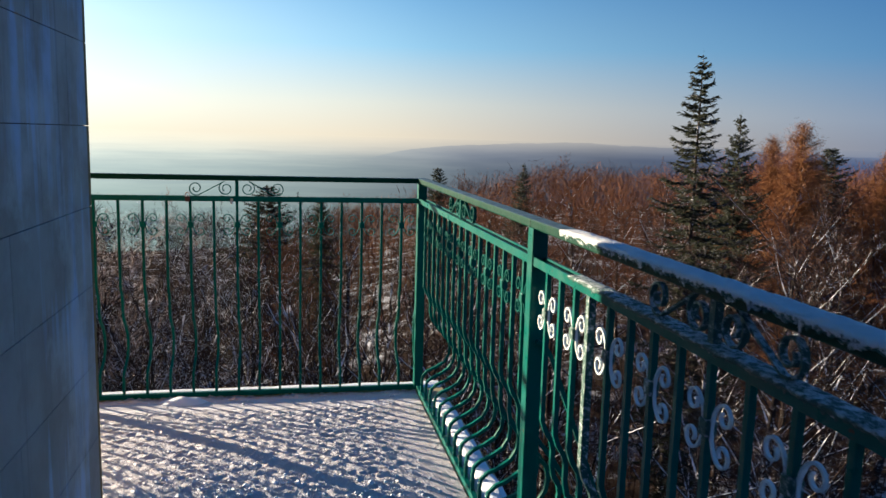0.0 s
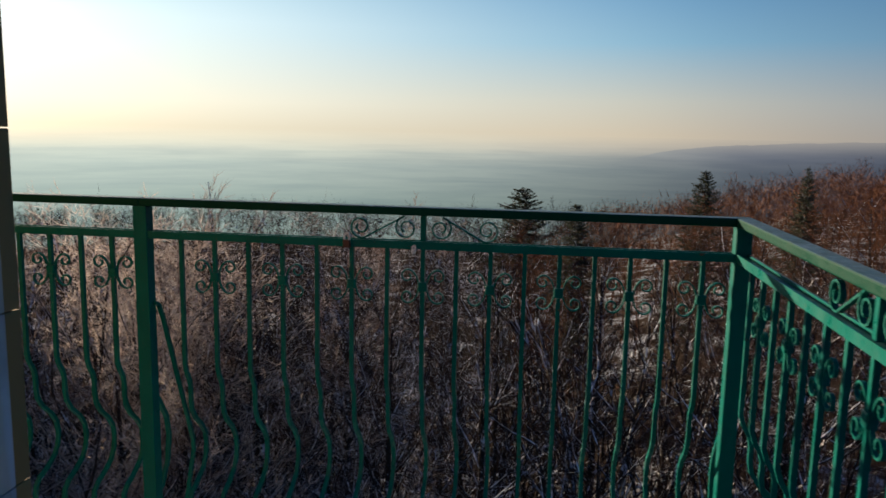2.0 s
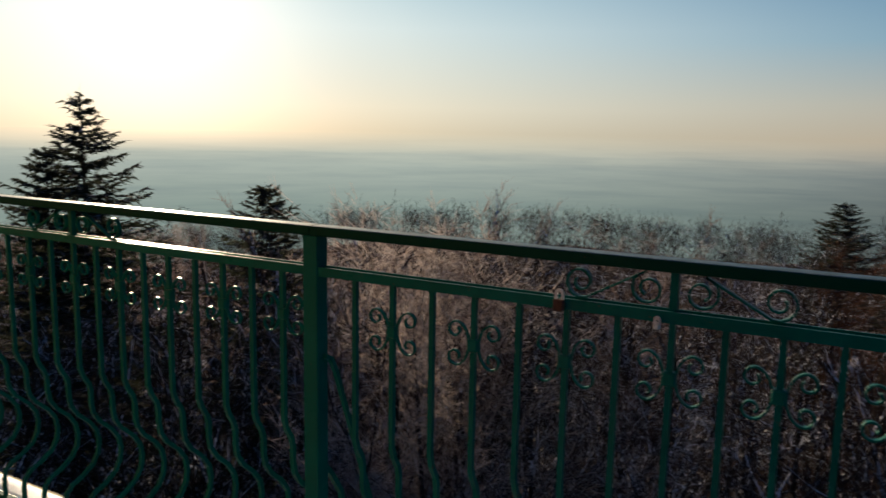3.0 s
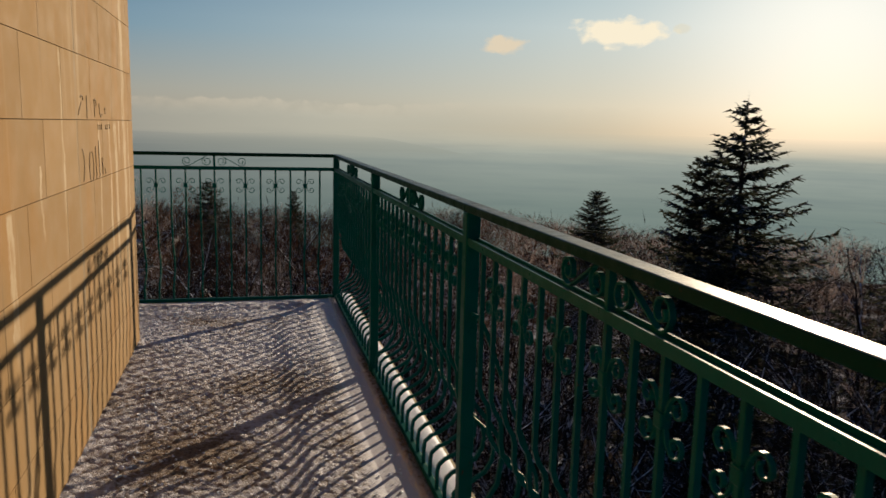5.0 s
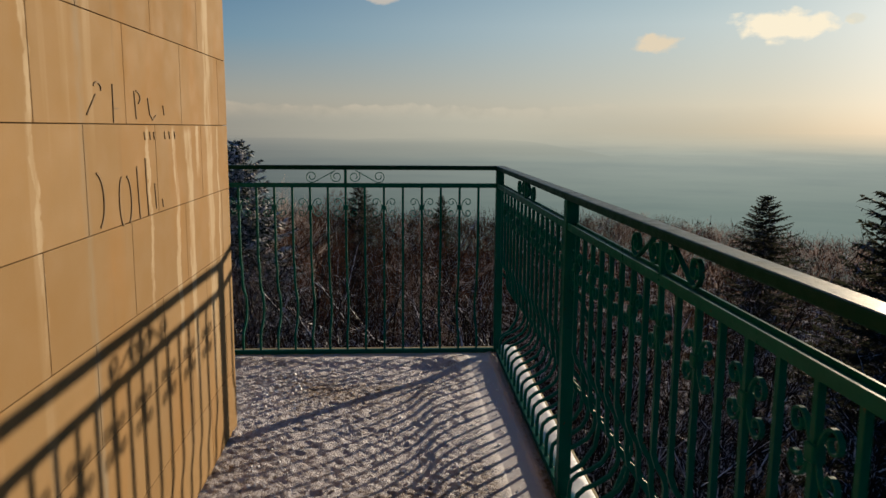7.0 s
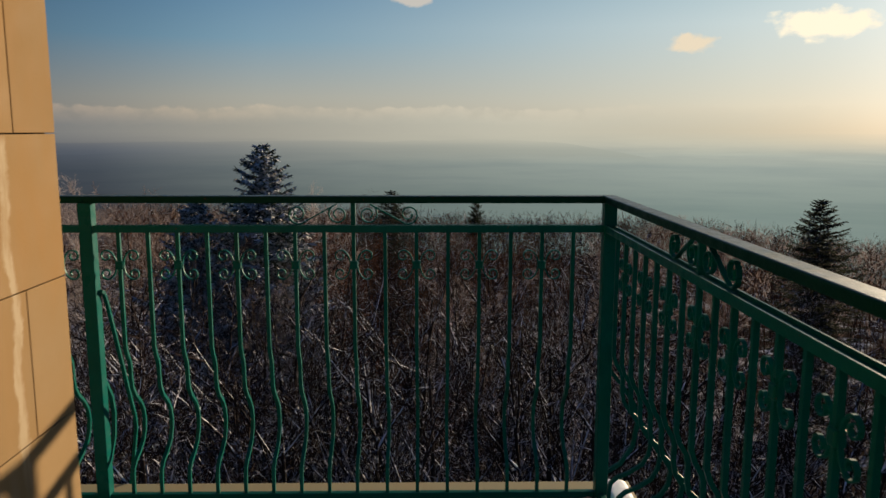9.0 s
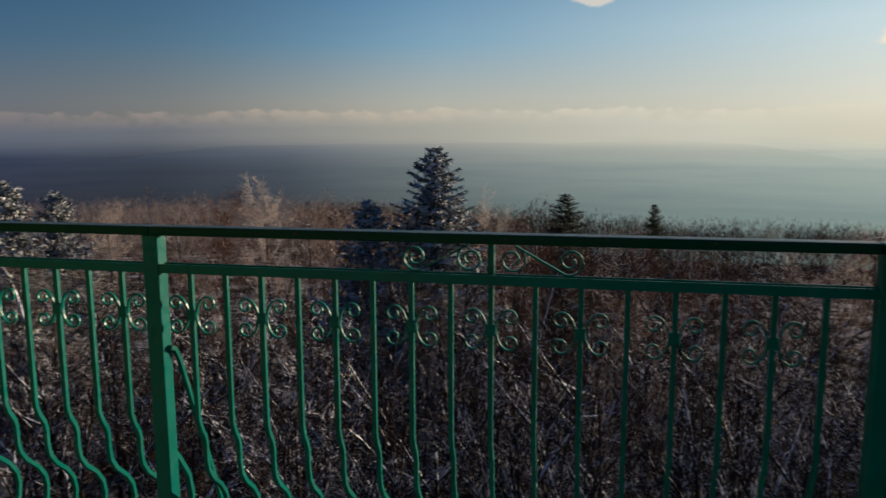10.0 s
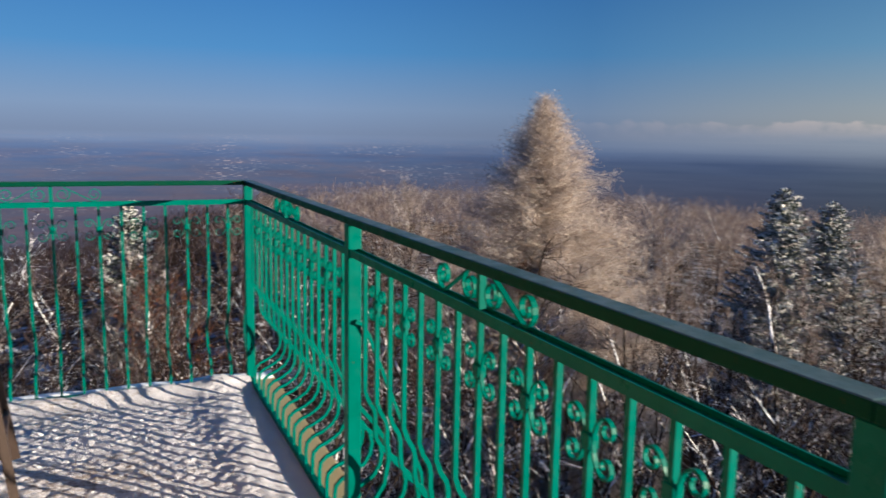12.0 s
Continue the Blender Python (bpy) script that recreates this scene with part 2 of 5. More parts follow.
def snow_mat(name="snow", tint=(0.77, 0.80, 0.88)):
    m = Mat(name, 0.6)
    v = m.place()
    m.color(m.mix(m.noise(v, 30, 5), tint, tuple(c * 0.86 for c in tint)))
    return m.bump(m.noise(v, 160, 5, 0.7), 0.5, 0.006).m


def trodden_snow():
    m = Mat("trodden_snow", 0.65)
    v = m.place()
    big = m.noise(v, 1.3, 4, 0.55)
    fine = m.noise(v, 34, 6, 0.7)
    sep = m.n.new("ShaderNodeSeparateXYZ")
    m.l.new(v, sep.inputs[0])
    away = m.n.new("ShaderNodeVectorMath")
    away.operation = "DISTANCE"
    m.l.new(v, away.inputs[0])
    away.inputs[1].default_value = (-4.4, -0.75, 0.0)
    worn = m.math("MULTIPLY", m.math("SUBTRACT", 1.9, away.outputs["Value"]), 0.085)
    big = m.math("ADD", big, m.math("MAXIMUM", worn, -0.11))
    grit = m.ramp(m.math("ADD", m.math("MULTIPLY", big, 0.65), m.math("MULTIPLY", fine, 0.6)), (0.61, 0.0), (0.77, 1.0))
    # nobody treads close along the north railing: smooth ice there, greyed for the bottom rail's shadow, with a rim of
    # grit at the foot of the bars
    off = m.math("MULTIPLY", sep.outputs[1], -1.0)
    smooth = m.ramp(off, (0.035, 1.0), (0.06, 0.08), (0.18, 0.08), (0.25, 1.0))
    grit = m.math("MULTIPLY", m.math("ADD", grit, m.ramp(off, (0.03, 0.45), (0.06, 0.0))), smooth)
    dirt = m.ramp(m.noise(v, 80, 5), (0.3, (0.12, 0.078, 0.055)), (0.7, (0.36, 0.26, 0.19)))
    white = m.mix(m.noise(v, 9, 4), (0.80, 0.78, 0.87), (0.66, 0.645, 0.73))
    white = m.mix(smooth, (0.50, 0.495, 0.54), white)
    m.color(m.mix(grit, white, dirt))
    m.b.inputs["Specular IOR Level"].default_value = 0.2
    return m.bump(m.math("MULTIPLY", m.math("ADD", fine, m.noise(v, 95, 4, 0.7)), smooth), 1.0, 0.03).m


def stone_mat():
    m = Mat("sandstone", 0.55)
    v = m.place()
    tone = m.mix(m.random(), (0.215, 0.130, 0.053), (0.262, 0.164, 0.073))
    cloud = m.noise(v, 5, 5)
    tone = m.mix(m.ramp(cloud, (0.35, 0.0), (0.75, 0.55)), tone, (0.225, 0.15, 0.073))
    streak = m.noise(m.place((9, 9, 0.45)), 1.0, 4, 0.55)
    where = m.ramp(m.noise(m.place((1.6, 1.6, 1.1)), 1.0, 3, 0.5), (0.42, 0.05), (0.54, 0.95))
    tone = m.mix(m.math("MULTIPLY", m.ramp(streak, (0.60, 0.0), (0.68, 0.45)), where), tone, (0.36, 0.28, 0.18))
    dark = m.noise(m.place((14, 14, 0.7)), 1.0, 3, 0.5)
    tone = m.mix(m.ramp(dark, (0.62, 0.0), (0.72, 0.5)), tone, (0.15, 0.105, 0.06))
    damp = m.noise(m.place((3, 3, 1.2)), 1.0, 4, 0.6)
    tone = m.mix(m.ramp(damp, (0.5, 0.0), (0.72, 0.6)), tone, (0.27, 0.135, 0.035))
    # pale lime runs left by dripping water: middle, half width, upper and lower end
    at = m.n.new("ShaderNodeSeparateXYZ")
    m.l.new(v, at.inputs[0])
    ragged = m.math("MULTIPLY", m.math("SUBTRACT", m.noise(m.place((4, 4, 5)), 1.0, 5, 0.65), 0.5), 0.11)
    broken = m.ramp(m.noise(m.place((30, 30, 7)), 1.0, 4, 0.6), (0.36, 0.25), (0.55, 0.9))
    for xc, half, top, low in ((-5.780, 0.052, 2.2, 0.25), (-5.510, 0.040, 1.342, 0.40), (-5.620, 0.026, 1.342, 1.16), (-3.755, 0.034, 1.09, 0.62), (-4.420, 0.014, 1.595, 0.85), (-5.095, 0.016, 1.342, 0.75), (-5.345, 0.022, 1.342, 0.55), (-5.905, 0.016, 1.342, 0.7), (-4.105, 0.014, 1.2, 0.95)):
        over = m.math("DIVIDE", m.math("ABSOLUTE", m.math("SUBTRACT", m.math("ADD", at.outputs[0], ragged), xc)), half)
        mask = m.math("MULTIPLY", m.ramp(over, (0.55, 1.0), (1.0, 0.0)), m.ramp(m.math("DIVIDE", m.math("SUBTRACT", at.outputs[2], low), top - low), (0.0, 0.0), (0.25, 0.8), (0.97, 1.0), (1.0, 0.0)))
        tone = m.mix(m.math("MULTIPLY", mask, broken), tone, (0.385, 0.305, 0.20))
    # one grey run of soot and water down the face
    off = m.math("DIVIDE", m.math("ABSOLUTE", m.math("SUBTRACT", m.math("ADD", at.outputs[0], m.math("MULTIPLY", ragged, 0.5)), -4.66)), 0.030)
    tone = m.mix(m.math("MULTIPLY", m.math("MULTIPLY", m.ramp(off, (0.2, 1.0), (1.0, 0.0)), m.ramp(at.outputs[2], (0.3, 1.0), (1.0, 0.5))), broken), tone, (0.22, 0.185, 0.135))
    m.color(tone)
    m.rough(m.ramp(m.noise(v, 12, 4), (0.3, 0.75), (0.7, 0.92)))
    m.b.inputs["Specular IOR Level"].default_value = 0.12
    return m.bump(m.noise(v, 90, 6, 0.7), 0.15, 0.003).m


def rimed_shaded_stone():
    """The same stone under a film of frost and frozen runs of water, greyed and blued to paint the east side's shade.
    """
    m = Mat("rimed_shaded_sandstone", 0.7)
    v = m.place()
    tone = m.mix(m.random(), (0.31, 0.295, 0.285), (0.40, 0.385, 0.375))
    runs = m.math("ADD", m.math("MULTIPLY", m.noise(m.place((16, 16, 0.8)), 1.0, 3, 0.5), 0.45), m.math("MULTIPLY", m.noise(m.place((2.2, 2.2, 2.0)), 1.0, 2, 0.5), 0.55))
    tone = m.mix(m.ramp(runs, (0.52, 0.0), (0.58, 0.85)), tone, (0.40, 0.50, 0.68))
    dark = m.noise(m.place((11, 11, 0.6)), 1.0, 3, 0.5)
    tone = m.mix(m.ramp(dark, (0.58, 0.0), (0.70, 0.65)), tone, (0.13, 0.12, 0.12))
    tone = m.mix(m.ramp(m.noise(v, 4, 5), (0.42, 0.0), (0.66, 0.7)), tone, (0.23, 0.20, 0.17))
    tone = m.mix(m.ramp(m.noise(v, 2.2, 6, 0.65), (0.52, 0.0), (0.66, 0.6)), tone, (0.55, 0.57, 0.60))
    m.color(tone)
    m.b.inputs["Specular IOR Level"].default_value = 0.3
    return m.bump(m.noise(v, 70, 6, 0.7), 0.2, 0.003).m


def plain_mat(name, c1, c2, scale=20, rough=0.7):
    m = Mat(name, rough)
    m.color(m.mix(m.noise(m.place(), scale, 5), c1, c2))
    return m.m


def twig_mat(name, c1, c2, frost, lo, hi, sheer=0.0):
    """Bark and twigs with frost lying on what faces up."""
    m = Mat(name, 0.9)
    m.b.inputs["Specular IOR Level"].default_value = 0.08
    v = m.place()
    base = m.mix(m.noise(v, 1.2, 4), c1, c2)
    base = m.mix(m.random(), base, tuple(c * 0.75 for c in c1))
    f = m.math("ADD", m.math("ADD", m.math("MULTIPLY", m.noise(v, 2.0, 3, 0.6), 0.5), m.math("MULTIPLY", m.noise(v, 14.0, 3, 0.6), 0.5)), m.math("MULTIPLY", m.normal_z(), 0.22))
    tone = m.mix(m.ramp(f, (lo, 0.0), (hi, 1.0)), base, frost)
    m.color(tone)
    if sheer:
        # thin frost and needles let part of the light through
        through_light = m.n.new("ShaderNodeBsdfTranslucent")
        m.l.new(tone, through_light.inputs[0])
        both = m.n.new("ShaderNodeMixShader")
        both.inputs[0].default_value = sheer
        m.l.new(m.b.outputs[0], both.inputs[1])
        m.l.new(through_light.outputs[0], both.inputs[2])
        m.l.new(both.outputs[0], m.n["Material Output"].inputs["Surface"])
    return m.m


GREEN, RUST, FROSTED, RAIL, FILM = green_paint(), rust_metal(), frosted_paint(), shaded_rail_paint(), thin_frost()
RIME = snow_mat("rime", (0.66, 0.71, 0.72))
SNOW, TRODDEN, STONE, RIMED = snow_mat(), trodden_snow(), stone_mat(), rimed_shaded_stone()
JOINT = plain_mat("dark_joint", (0.08, 0.055, 0.035), (0.13, 0.09, 0.055), 40, 0.9)
SCRATCH = plain_mat("scratched_stone", (0.125, 0.08, 0.038), (0.215, 0.135, 0.062), 60, 0.9)
COPING = plain_mat("coping_stone", (0.36, 0.25, 0.12), (0.30, 0.29, 0.17), 9, 0.85)
CONCRETE = plain_mat("concrete", (0.30, 0.27, 0.23), (0.40, 0.36, 0.30), 12, 0.85)
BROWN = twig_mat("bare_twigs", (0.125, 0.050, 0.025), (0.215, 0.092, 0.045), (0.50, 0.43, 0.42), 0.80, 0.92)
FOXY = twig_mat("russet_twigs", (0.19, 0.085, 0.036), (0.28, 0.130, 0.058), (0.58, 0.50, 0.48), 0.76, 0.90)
# PLUM and DARK carry the shade inside the near woods in their colour
PLUM = twig_mat("shaded_brush", (0.045, 0.027, 0.024), (0.085, 0.049, 0.041), (0.50, 0.48, 0.52), 0.70, 0.84)
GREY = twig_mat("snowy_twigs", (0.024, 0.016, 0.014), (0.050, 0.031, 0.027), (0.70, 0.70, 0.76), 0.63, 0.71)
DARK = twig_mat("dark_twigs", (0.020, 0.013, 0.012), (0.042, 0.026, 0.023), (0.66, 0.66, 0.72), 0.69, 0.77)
HOAR = twig_mat("hoar_twigs", (0.145, 0.104, 0.094), (0.25, 0.19, 0.178), (0.50, 0.455, 0.455), 0.52, 0.80, 0.45)
RIMY = twig_mat("thick_hoar", (0.40, 0.32, 0.285), (0.50, 0.42, 0.385), (0.66, 0.60, 0.57), 0.46, 0.80, 0.45)
BARK = twig_mat("snowy_bark", (0.030, 0.022, 0.019), (0.065, 0.048, 0.040), (0.76, 0.76, 0.81), 0.555, 0.63)
NEEDLE = twig_mat("needles", (0.030, 0.036, 0.024), (0.060, 0.062, 0.042), (0.60, 0.57, 0.62), 0.66, 0.92, 0.35)
SNOWY_NEEDLE = twig_mat("snowy_needles", (0.028, 0.042, 0.03), (0.06, 0.072, 0.055), (0.76, 0.75, 0.76), 0.50, 0.66)


def forest_floor():
    m = Mat("snowy_forest_floor", 0.95)
    m.b.inputs["Specular IOR Level"].default_value = 0.0
    v = m.place()
    f = m.math("ADD", m.math("MULTIPLY", m.noise(v, 0.25, 5), 0.6), m.math("MULTIPLY", m.noise(v, 2.2, 6, 0.7), 0.5))
    m.color(m.mix(m.ramp(f, (0.56, 0.0), (0.70, 1.0)), m.mix(m.noise(v, 6, 4), (0.025, 0.018, 0.014), (0.06, 0.042, 0.03)), (0.62, 0.63, 0.68)))
    return m.bump(m.noise(v, 5, 5), 0.5, 0.15).m


GROUND = forest_floor()
STEEL = plain_mat("dull_steel", (0.42, 0.42, 0.42), (0.6, 0.6, 0.6), 60, 0.4)
DARKWOOD = plain_mat("dark_wood", (0.018, 0.010, 0.008), (0.034, 0.019, 0.014), 30, 0.55)
GREYWOOD = plain_mat("weathered_plywood", (0.13, 0.11, 0.11), (0.20, 0.17, 0.165), 18, 0.7)

# ---------------------------------------------------------------- mesh helpers


def mesh_of(name, verts, faces, mat, smooth=False):
    me = bpy.data.meshes.new(name)
    me.from_pydata(verts, [], faces)
    me.materials.append(mat)
    if smooth:
        me.polygons.foreach_set("use_smooth", [True] * len(me.polygons))
    me.update()
    return me


def part_me(name, me, parent, label="", m=None):
    ob = new(name, me)
    ob.parent = parent
    if m is not None:
        ob.matrix_basis = m
    return tagged(ob, label)


class Shape:
    """Collects vertices and faces of one mesh."""

    def __init__(self):
        self.v, self.f = [], []

    def box(self, x0, y0, z0, x1, y1, z1, bevel=0.0):
        k, b = len(self.v), bevel
        if not b:
            self.v += [(x0, y0, z0), (x1, y0, z0), (x1, y1, z0), (x0, y1, z0), (x0, y0, z1), (x1, y0, z1), (x1, y1, z1), (x0, y1, z1)]
            self.f += [tuple(k + i for i in q) for q in ((0, 3, 2, 1), (4, 5, 6, 7), (0, 1, 5, 4), (1, 2, 6, 5), (2, 3, 7, 6), (3, 0, 4, 7))]
            return self
        bm = bmesh.new()
        bmesh.ops.create_cube(bm, size=1.0)
        for v in bm.verts:
            v.co = Vector(((x0 + x1) / 2 + v.co.x * (x1 - x0), (y0 + y1) / 2 + v.co.y * (y1 - y0), (z0 + z1) / 2 + v.co.z * (z1 - z0)))
        bmesh.ops.bevel(bm, geom=bm.edges[:], offset=b, segments=2, affect="EDGES", profile=0.5)
        bm.verts.index_update()
        self.v += [tuple(v.co) for v in bm.verts]
        self.f += [tuple(k + v.index for v in f.verts) for f in bm.faces]
        bm.free()
        return self

    def sweep(self, pts, side, w, h):
        """A bar of section w (along side) by h (across, in the curve's plane) along the points."""
        k, n = len(self.v), len(pts)
        side = Vector(side).normalized()
        for i, p in enumerate(pts):
            d = (Vector(pts[min(i + 1, n - 1)]) - Vector(pts[max(i - 1, 0)])).normalized()
            up = side.cross(d).normalized()
            for a, b in ((-1, -1), (1, -1), (1, 1), (-1, 1)):
                self.v.append(tuple(Vector(p) + side * (a * w / 2) + up * (b * h / 2)))
        for i in range(n - 1):
            for j in range(4):
                q = k + i * 4
                self.f.append((q + j, q + (j + 1) % 4, q + 4 + (j + 1) % 4, q + 4 + j))
        self.f += [(k + 3, k + 2, k + 1, k), tuple(k + (n - 1) * 4 + j for j in range(4))]
        return self

    def tube(self, p, q, r0, r1, sides=3):
        """A tapered twig from p to q."""
        p, q = Vector(p), Vector(q)
        d = (q - p).normalized()
        a = d.orthogonal().normalized()
        b = d.cross(a)
        k = len(self.v)
        for c, r in ((p, r0), (q, r1)):
            for j in range(sides):
                t = 2 * math.pi * j / sides
                self.v.append(tuple(c + (a * math.cos(t) + b * math.sin(t)) * r))
        for j in range(sides):
            i = (j + 1) % sides
            self.f.append((k + j, k + i, k + sides + i, k + sides + j))
        return self

    def spike(self, p, q, r):
        """A pointed twig of three faces."""
        p, q = Vector(p), Vector(q)
        d = (q - p).normalized()
        a = d.orthogonal().normalized() * r
        b = d.cross(a)
        k = len(self.v)
        self.v += [tuple(p + a), tuple(p - a * 0.5 + b * 0.87), tuple(p - a * 0.5 - b * 0.87), tuple(q)]
        self.f += [(k, k + 1, k + 3), (k + 1, k + 2, k + 3), (k + 2, k, k + 3)]
        return self

    def blade(self, p, q, r, rn):
        """The finest twigs and needle shoots: one slim face each."""
        d = q - p
        a = d.cross(Vector((rn.uniform(-1, 1), rn.uniform(-1, 1), rn.uniform(-1, 1))))
        a *= r / max(a.length, 1e-6)
        k = len(self.v)
        self.v += [tuple(p + a), tuple(p - a), tuple(q)]
        self.f.append((k, k + 1, k + 2))
        return self

    def limb(self, pts, r0, r1, sides):
        k, n = len(self.v), len(pts)
        for i, p in enumerate(pts):
            p = Vector(p)
            d = (Vector(pts[min(i + 1, n - 1)]) - Vector(pts[max(i - 1, 0)])).normalized()
            a = d.cross(Vector((0.31, 0.95, 0.05))).normalized()
            b = d.cross(a)
            r = r0 + (r1 - r0) * i / (n - 1)
            for j in range(sides):
                t = 2 * math.pi * j / sides
                self.v.append(tuple(p + (a * math.cos(t) + b * math.sin(t)) * r))
        for i in range(n - 1):
            for j in range(sides):
                q = k + i * sides
                self.f.append((q + j, q + (j + 1) % sides, q + sides + (j + 1) % sides, q + sides + j))
        return self

    def mesh(self, name, mat, smooth=False):
        return mesh_of(name, self.v, self.f, mat, smooth)


# ---------------------------------------------------------------- plan of the balcony
EAST, NORTH, WEST, SOUTH = 0.033, 0.0, -7.395, -5.53
TX0, TX1, TY0, TY1 = -6.08, -1.25, -4.28, -1.28
LEDGE = 0.14


def floor_z(x, y):
    """The floor falls gently from the tower to the railing."""
    dx = max(TX0 - x, x - TX1, 0.0)
    dy = max(TY0 - y, y - TY1, 0.0)
    d = math.hypot(dx, dy) / 1.25
    return 0.085 * max(0.0, 1 - d)


slab = Shape().box(WEST - LEDGE, SOUTH - LEDGE, -0.30, EAST + LEDGE, NORTH + LEDGE, -0.03, 0.015)
floor = tagged(new("floor", slab.mesh("floor", CONCRETE)), "concrete balcony slab running round the tower", kind="structure")


def strip_snow(x0, y0, x1, y1, tall, seed, gaps=0.0):
    """A lumpy band of snow lying on the coping outside the railing."""
    verts, faces = [], []
    along_x = (x1 - x0) > (y1 - y0)
    length, width = (x1 - x0, y1 - y0) if along_x else (y1 - y0, x1 - x0)
    n, m = int(length / 0.03), 6
    for i in range(n + 1):
        for j in range(m + 1):
            u, w = length * i / n, width * j / m
            e = math.sin(math.pi * j / m) ** 0.25
            q = noise.noise((u * 5, w * 9, seed)) * 0.5 + noise.noise((u * 22, w * 22, seed)) * 0.25
            z = 0.001 + tall * e * max(0.0, 0.8 + q - gaps) - 0.004 * (1 - e)
            verts.append((x0 + u, y0 + w, z) if along_x else (x0 + w, y0 + u, z))
    for i in range(n):
        for j in range(m):
            k = i * (m + 1) + j
            q = (k, k + m + 1, k + m + 2, k + 1)
            faces.append(q if along_x else q[::-1])
    return mesh_of("ledge_snow", verts, faces, SNOW, True)


for name, box in (("trim_north", (WEST - LEDGE, NORTH + 0.02, EAST + LEDGE, NORTH + LEDGE)), ("trim_south", (WEST - LEDGE, SOUTH - LEDGE, EAST + LEDGE, SOUTH - 0.02)),
                  ("trim_east", (EAST + 0.02, SOUTH - 0.02, EAST + LEDGE, NORTH + 0.02)), ("trim_west", (WEST - LEDGE, SOUTH - 0.02, WEST - 0.02, NORTH + 0.02))):
    tagged(new(name, Shape().box(box[0], box[1], -0.029, box[2], box[3], 0.0, 0.004).mesh(name, COPING)), "worn stone coping outside the railing", kind="structure")
for box, tall, seed, gaps in (((WEST - 0.13, NORTH + 0.022, EAST + 0.13, NORTH + 0.133), 0.011, 3.0, 0.1), ((EAST + 0.022, SOUTH - 0.02, EAST + 0.133, NORTH - 0.25), 0.045, 7.0, 0.0),
                             ((WEST - 0.13, SOUTH - 0.133, EAST + 0.13, SOUTH - 0.022), 0.03, 9.0, 0.1)):
    tagged(new("ledge_snow", strip_snow(*box[:2], *box[2:], tall, seed, gaps)), "band of snow lying on the stone coping", "snow", "snow on the coping")


def snow_cover():
    """The trampled snow on the walkway: one uneven sheet with a hole for the tower."""
    step = 0.0105
    nx, ny = int((EAST - WEST - 0.02) / step), int((NORTH - SOUTH - 0.02) / step)
    verts, faces, idx = [], [], {}
    for j in range(ny + 1):
        for i in range(nx + 1):
            x, y = WEST + 0.01 + i * step, SOUTH + 0.01 + j * step
            if TX0 + 0.16 < x < TX1 - 0.16 and TY0 + 0.16 < y < TY1 - 0.16:
                continue
            n1 = noise.noise((x * 2.2, y * 2.2, 0.3))
            n2 = noise.noise((x * 9, y * 9, 3.3))
            n3 = noise.noise((x * 32, y * 32, 7.3))
            edge = min(EAST - x, x - WEST, NORTH - y, y - SOUTH)
            calm = min(1.0, max(0.15, (edge - 0.12) / 0.15)) * min(1.0, max(0.0, (NORTH - y - 0.19) / 0.05))
            n4 = noise.noise((x * 62, y * 62, 1.3))
            z = floor_z(x, y) + 0.0012 * n1 + (0.003 * abs(n2) + 0.0055 * n3 + 0.0075 * max(0.0, n4)) * calm
            if NORTH - y < 0.065:
                z += 0.013 * max(0.0, 0.5 + n2 + n4)
            w = x - WEST
            if w < 0.55:
                z += 0.024 * math.exp(-((w - 0.18) / 0.13) ** 2) * max(0.0, 0.8 + 0.6 * noise.noise((x * 5, y * 5, 5.0)) + 0.25 * noise.noise((x * 20, y * 20, 5.0)))
            if y - SOUTH < 0.4:
                z += 0.036 * math.exp(-((y - SOUTH - 0.02) / 0.10) ** 2) * (1 + 0.4 * noise.noise((x * 7, y * 7, 2.0)))
            idx[i, j] = len(verts)
            verts.append((x, y, z))
    for j in range(ny):
        for i in range(nx):
            q = [idx.get(c) for c in ((i, j), (i + 1, j), (i + 1, j + 1), (i, j + 1))]
            if None not in q:
                faces.append(q)
    return mesh_of("snow_cover", verts, faces, TRODDEN, True)


tagged(new("snow_cover", snow_cover()), "trampled thin snow with brown grit on the balcony floor", "snow", kind="stuff")


def snow_crumbs():
    """Frozen crumbs and clods kicked loose over the walkway."""
    rn = random.Random(77)
    s = Shape()
    made = 0
    while made < 6500:
        x, y = rn.uniform(WEST + 0.08, EAST - 0.08), rn.uniform(SOUTH + 0.08, NORTH - 0.08)
        if TX0 - 0.02 < x < TX1 + 0.02 and TY0 - 0.02 < y < TY1 + 0.12:
            continue
        if y < -4.2 and rn.random() < 0.6:
            continue
        clump = noise.noise((x * 1.6, y * 1.6, 9.0)) + (0.5 if TY1 < y < TY1 + 0.3 else 0.0)
        if clump < rn.uniform(-0.6, 0.5):
            continue
        made += 1
        r = 0.003 + 0.006 * rn.random() ** 2.2 + (0.006 * rn.random() if TY1 < y < TY1 + 0.22 else 0.0)
        k, z = len(s.v), floor_z(x, y) + 0.004 + r * 0.15
        for a0 in range(5):
            t = a0 * 1.2566 + rn.uniform(-0.3, 0.3)
            s.v.append((x + r * rn.uniform(0.7, 1.3) * math.cos(t), y + r * rn.uniform(0.7, 1.3) * math.sin(t), z + rn.uniform(-0.3, 0.3) * r))
        s.v += [(x, y, z + r * rn.uniform(0.35, 0.7)), (x, y, z - r)]
        for a0 in range(5):
            b0 = (a0 + 1) % 5
            s.f += [(k + a0, k + b0, k + 5), (k + b0, k + a0, k + 6)]
    return s.mesh("snow_crumbs", SNOW)


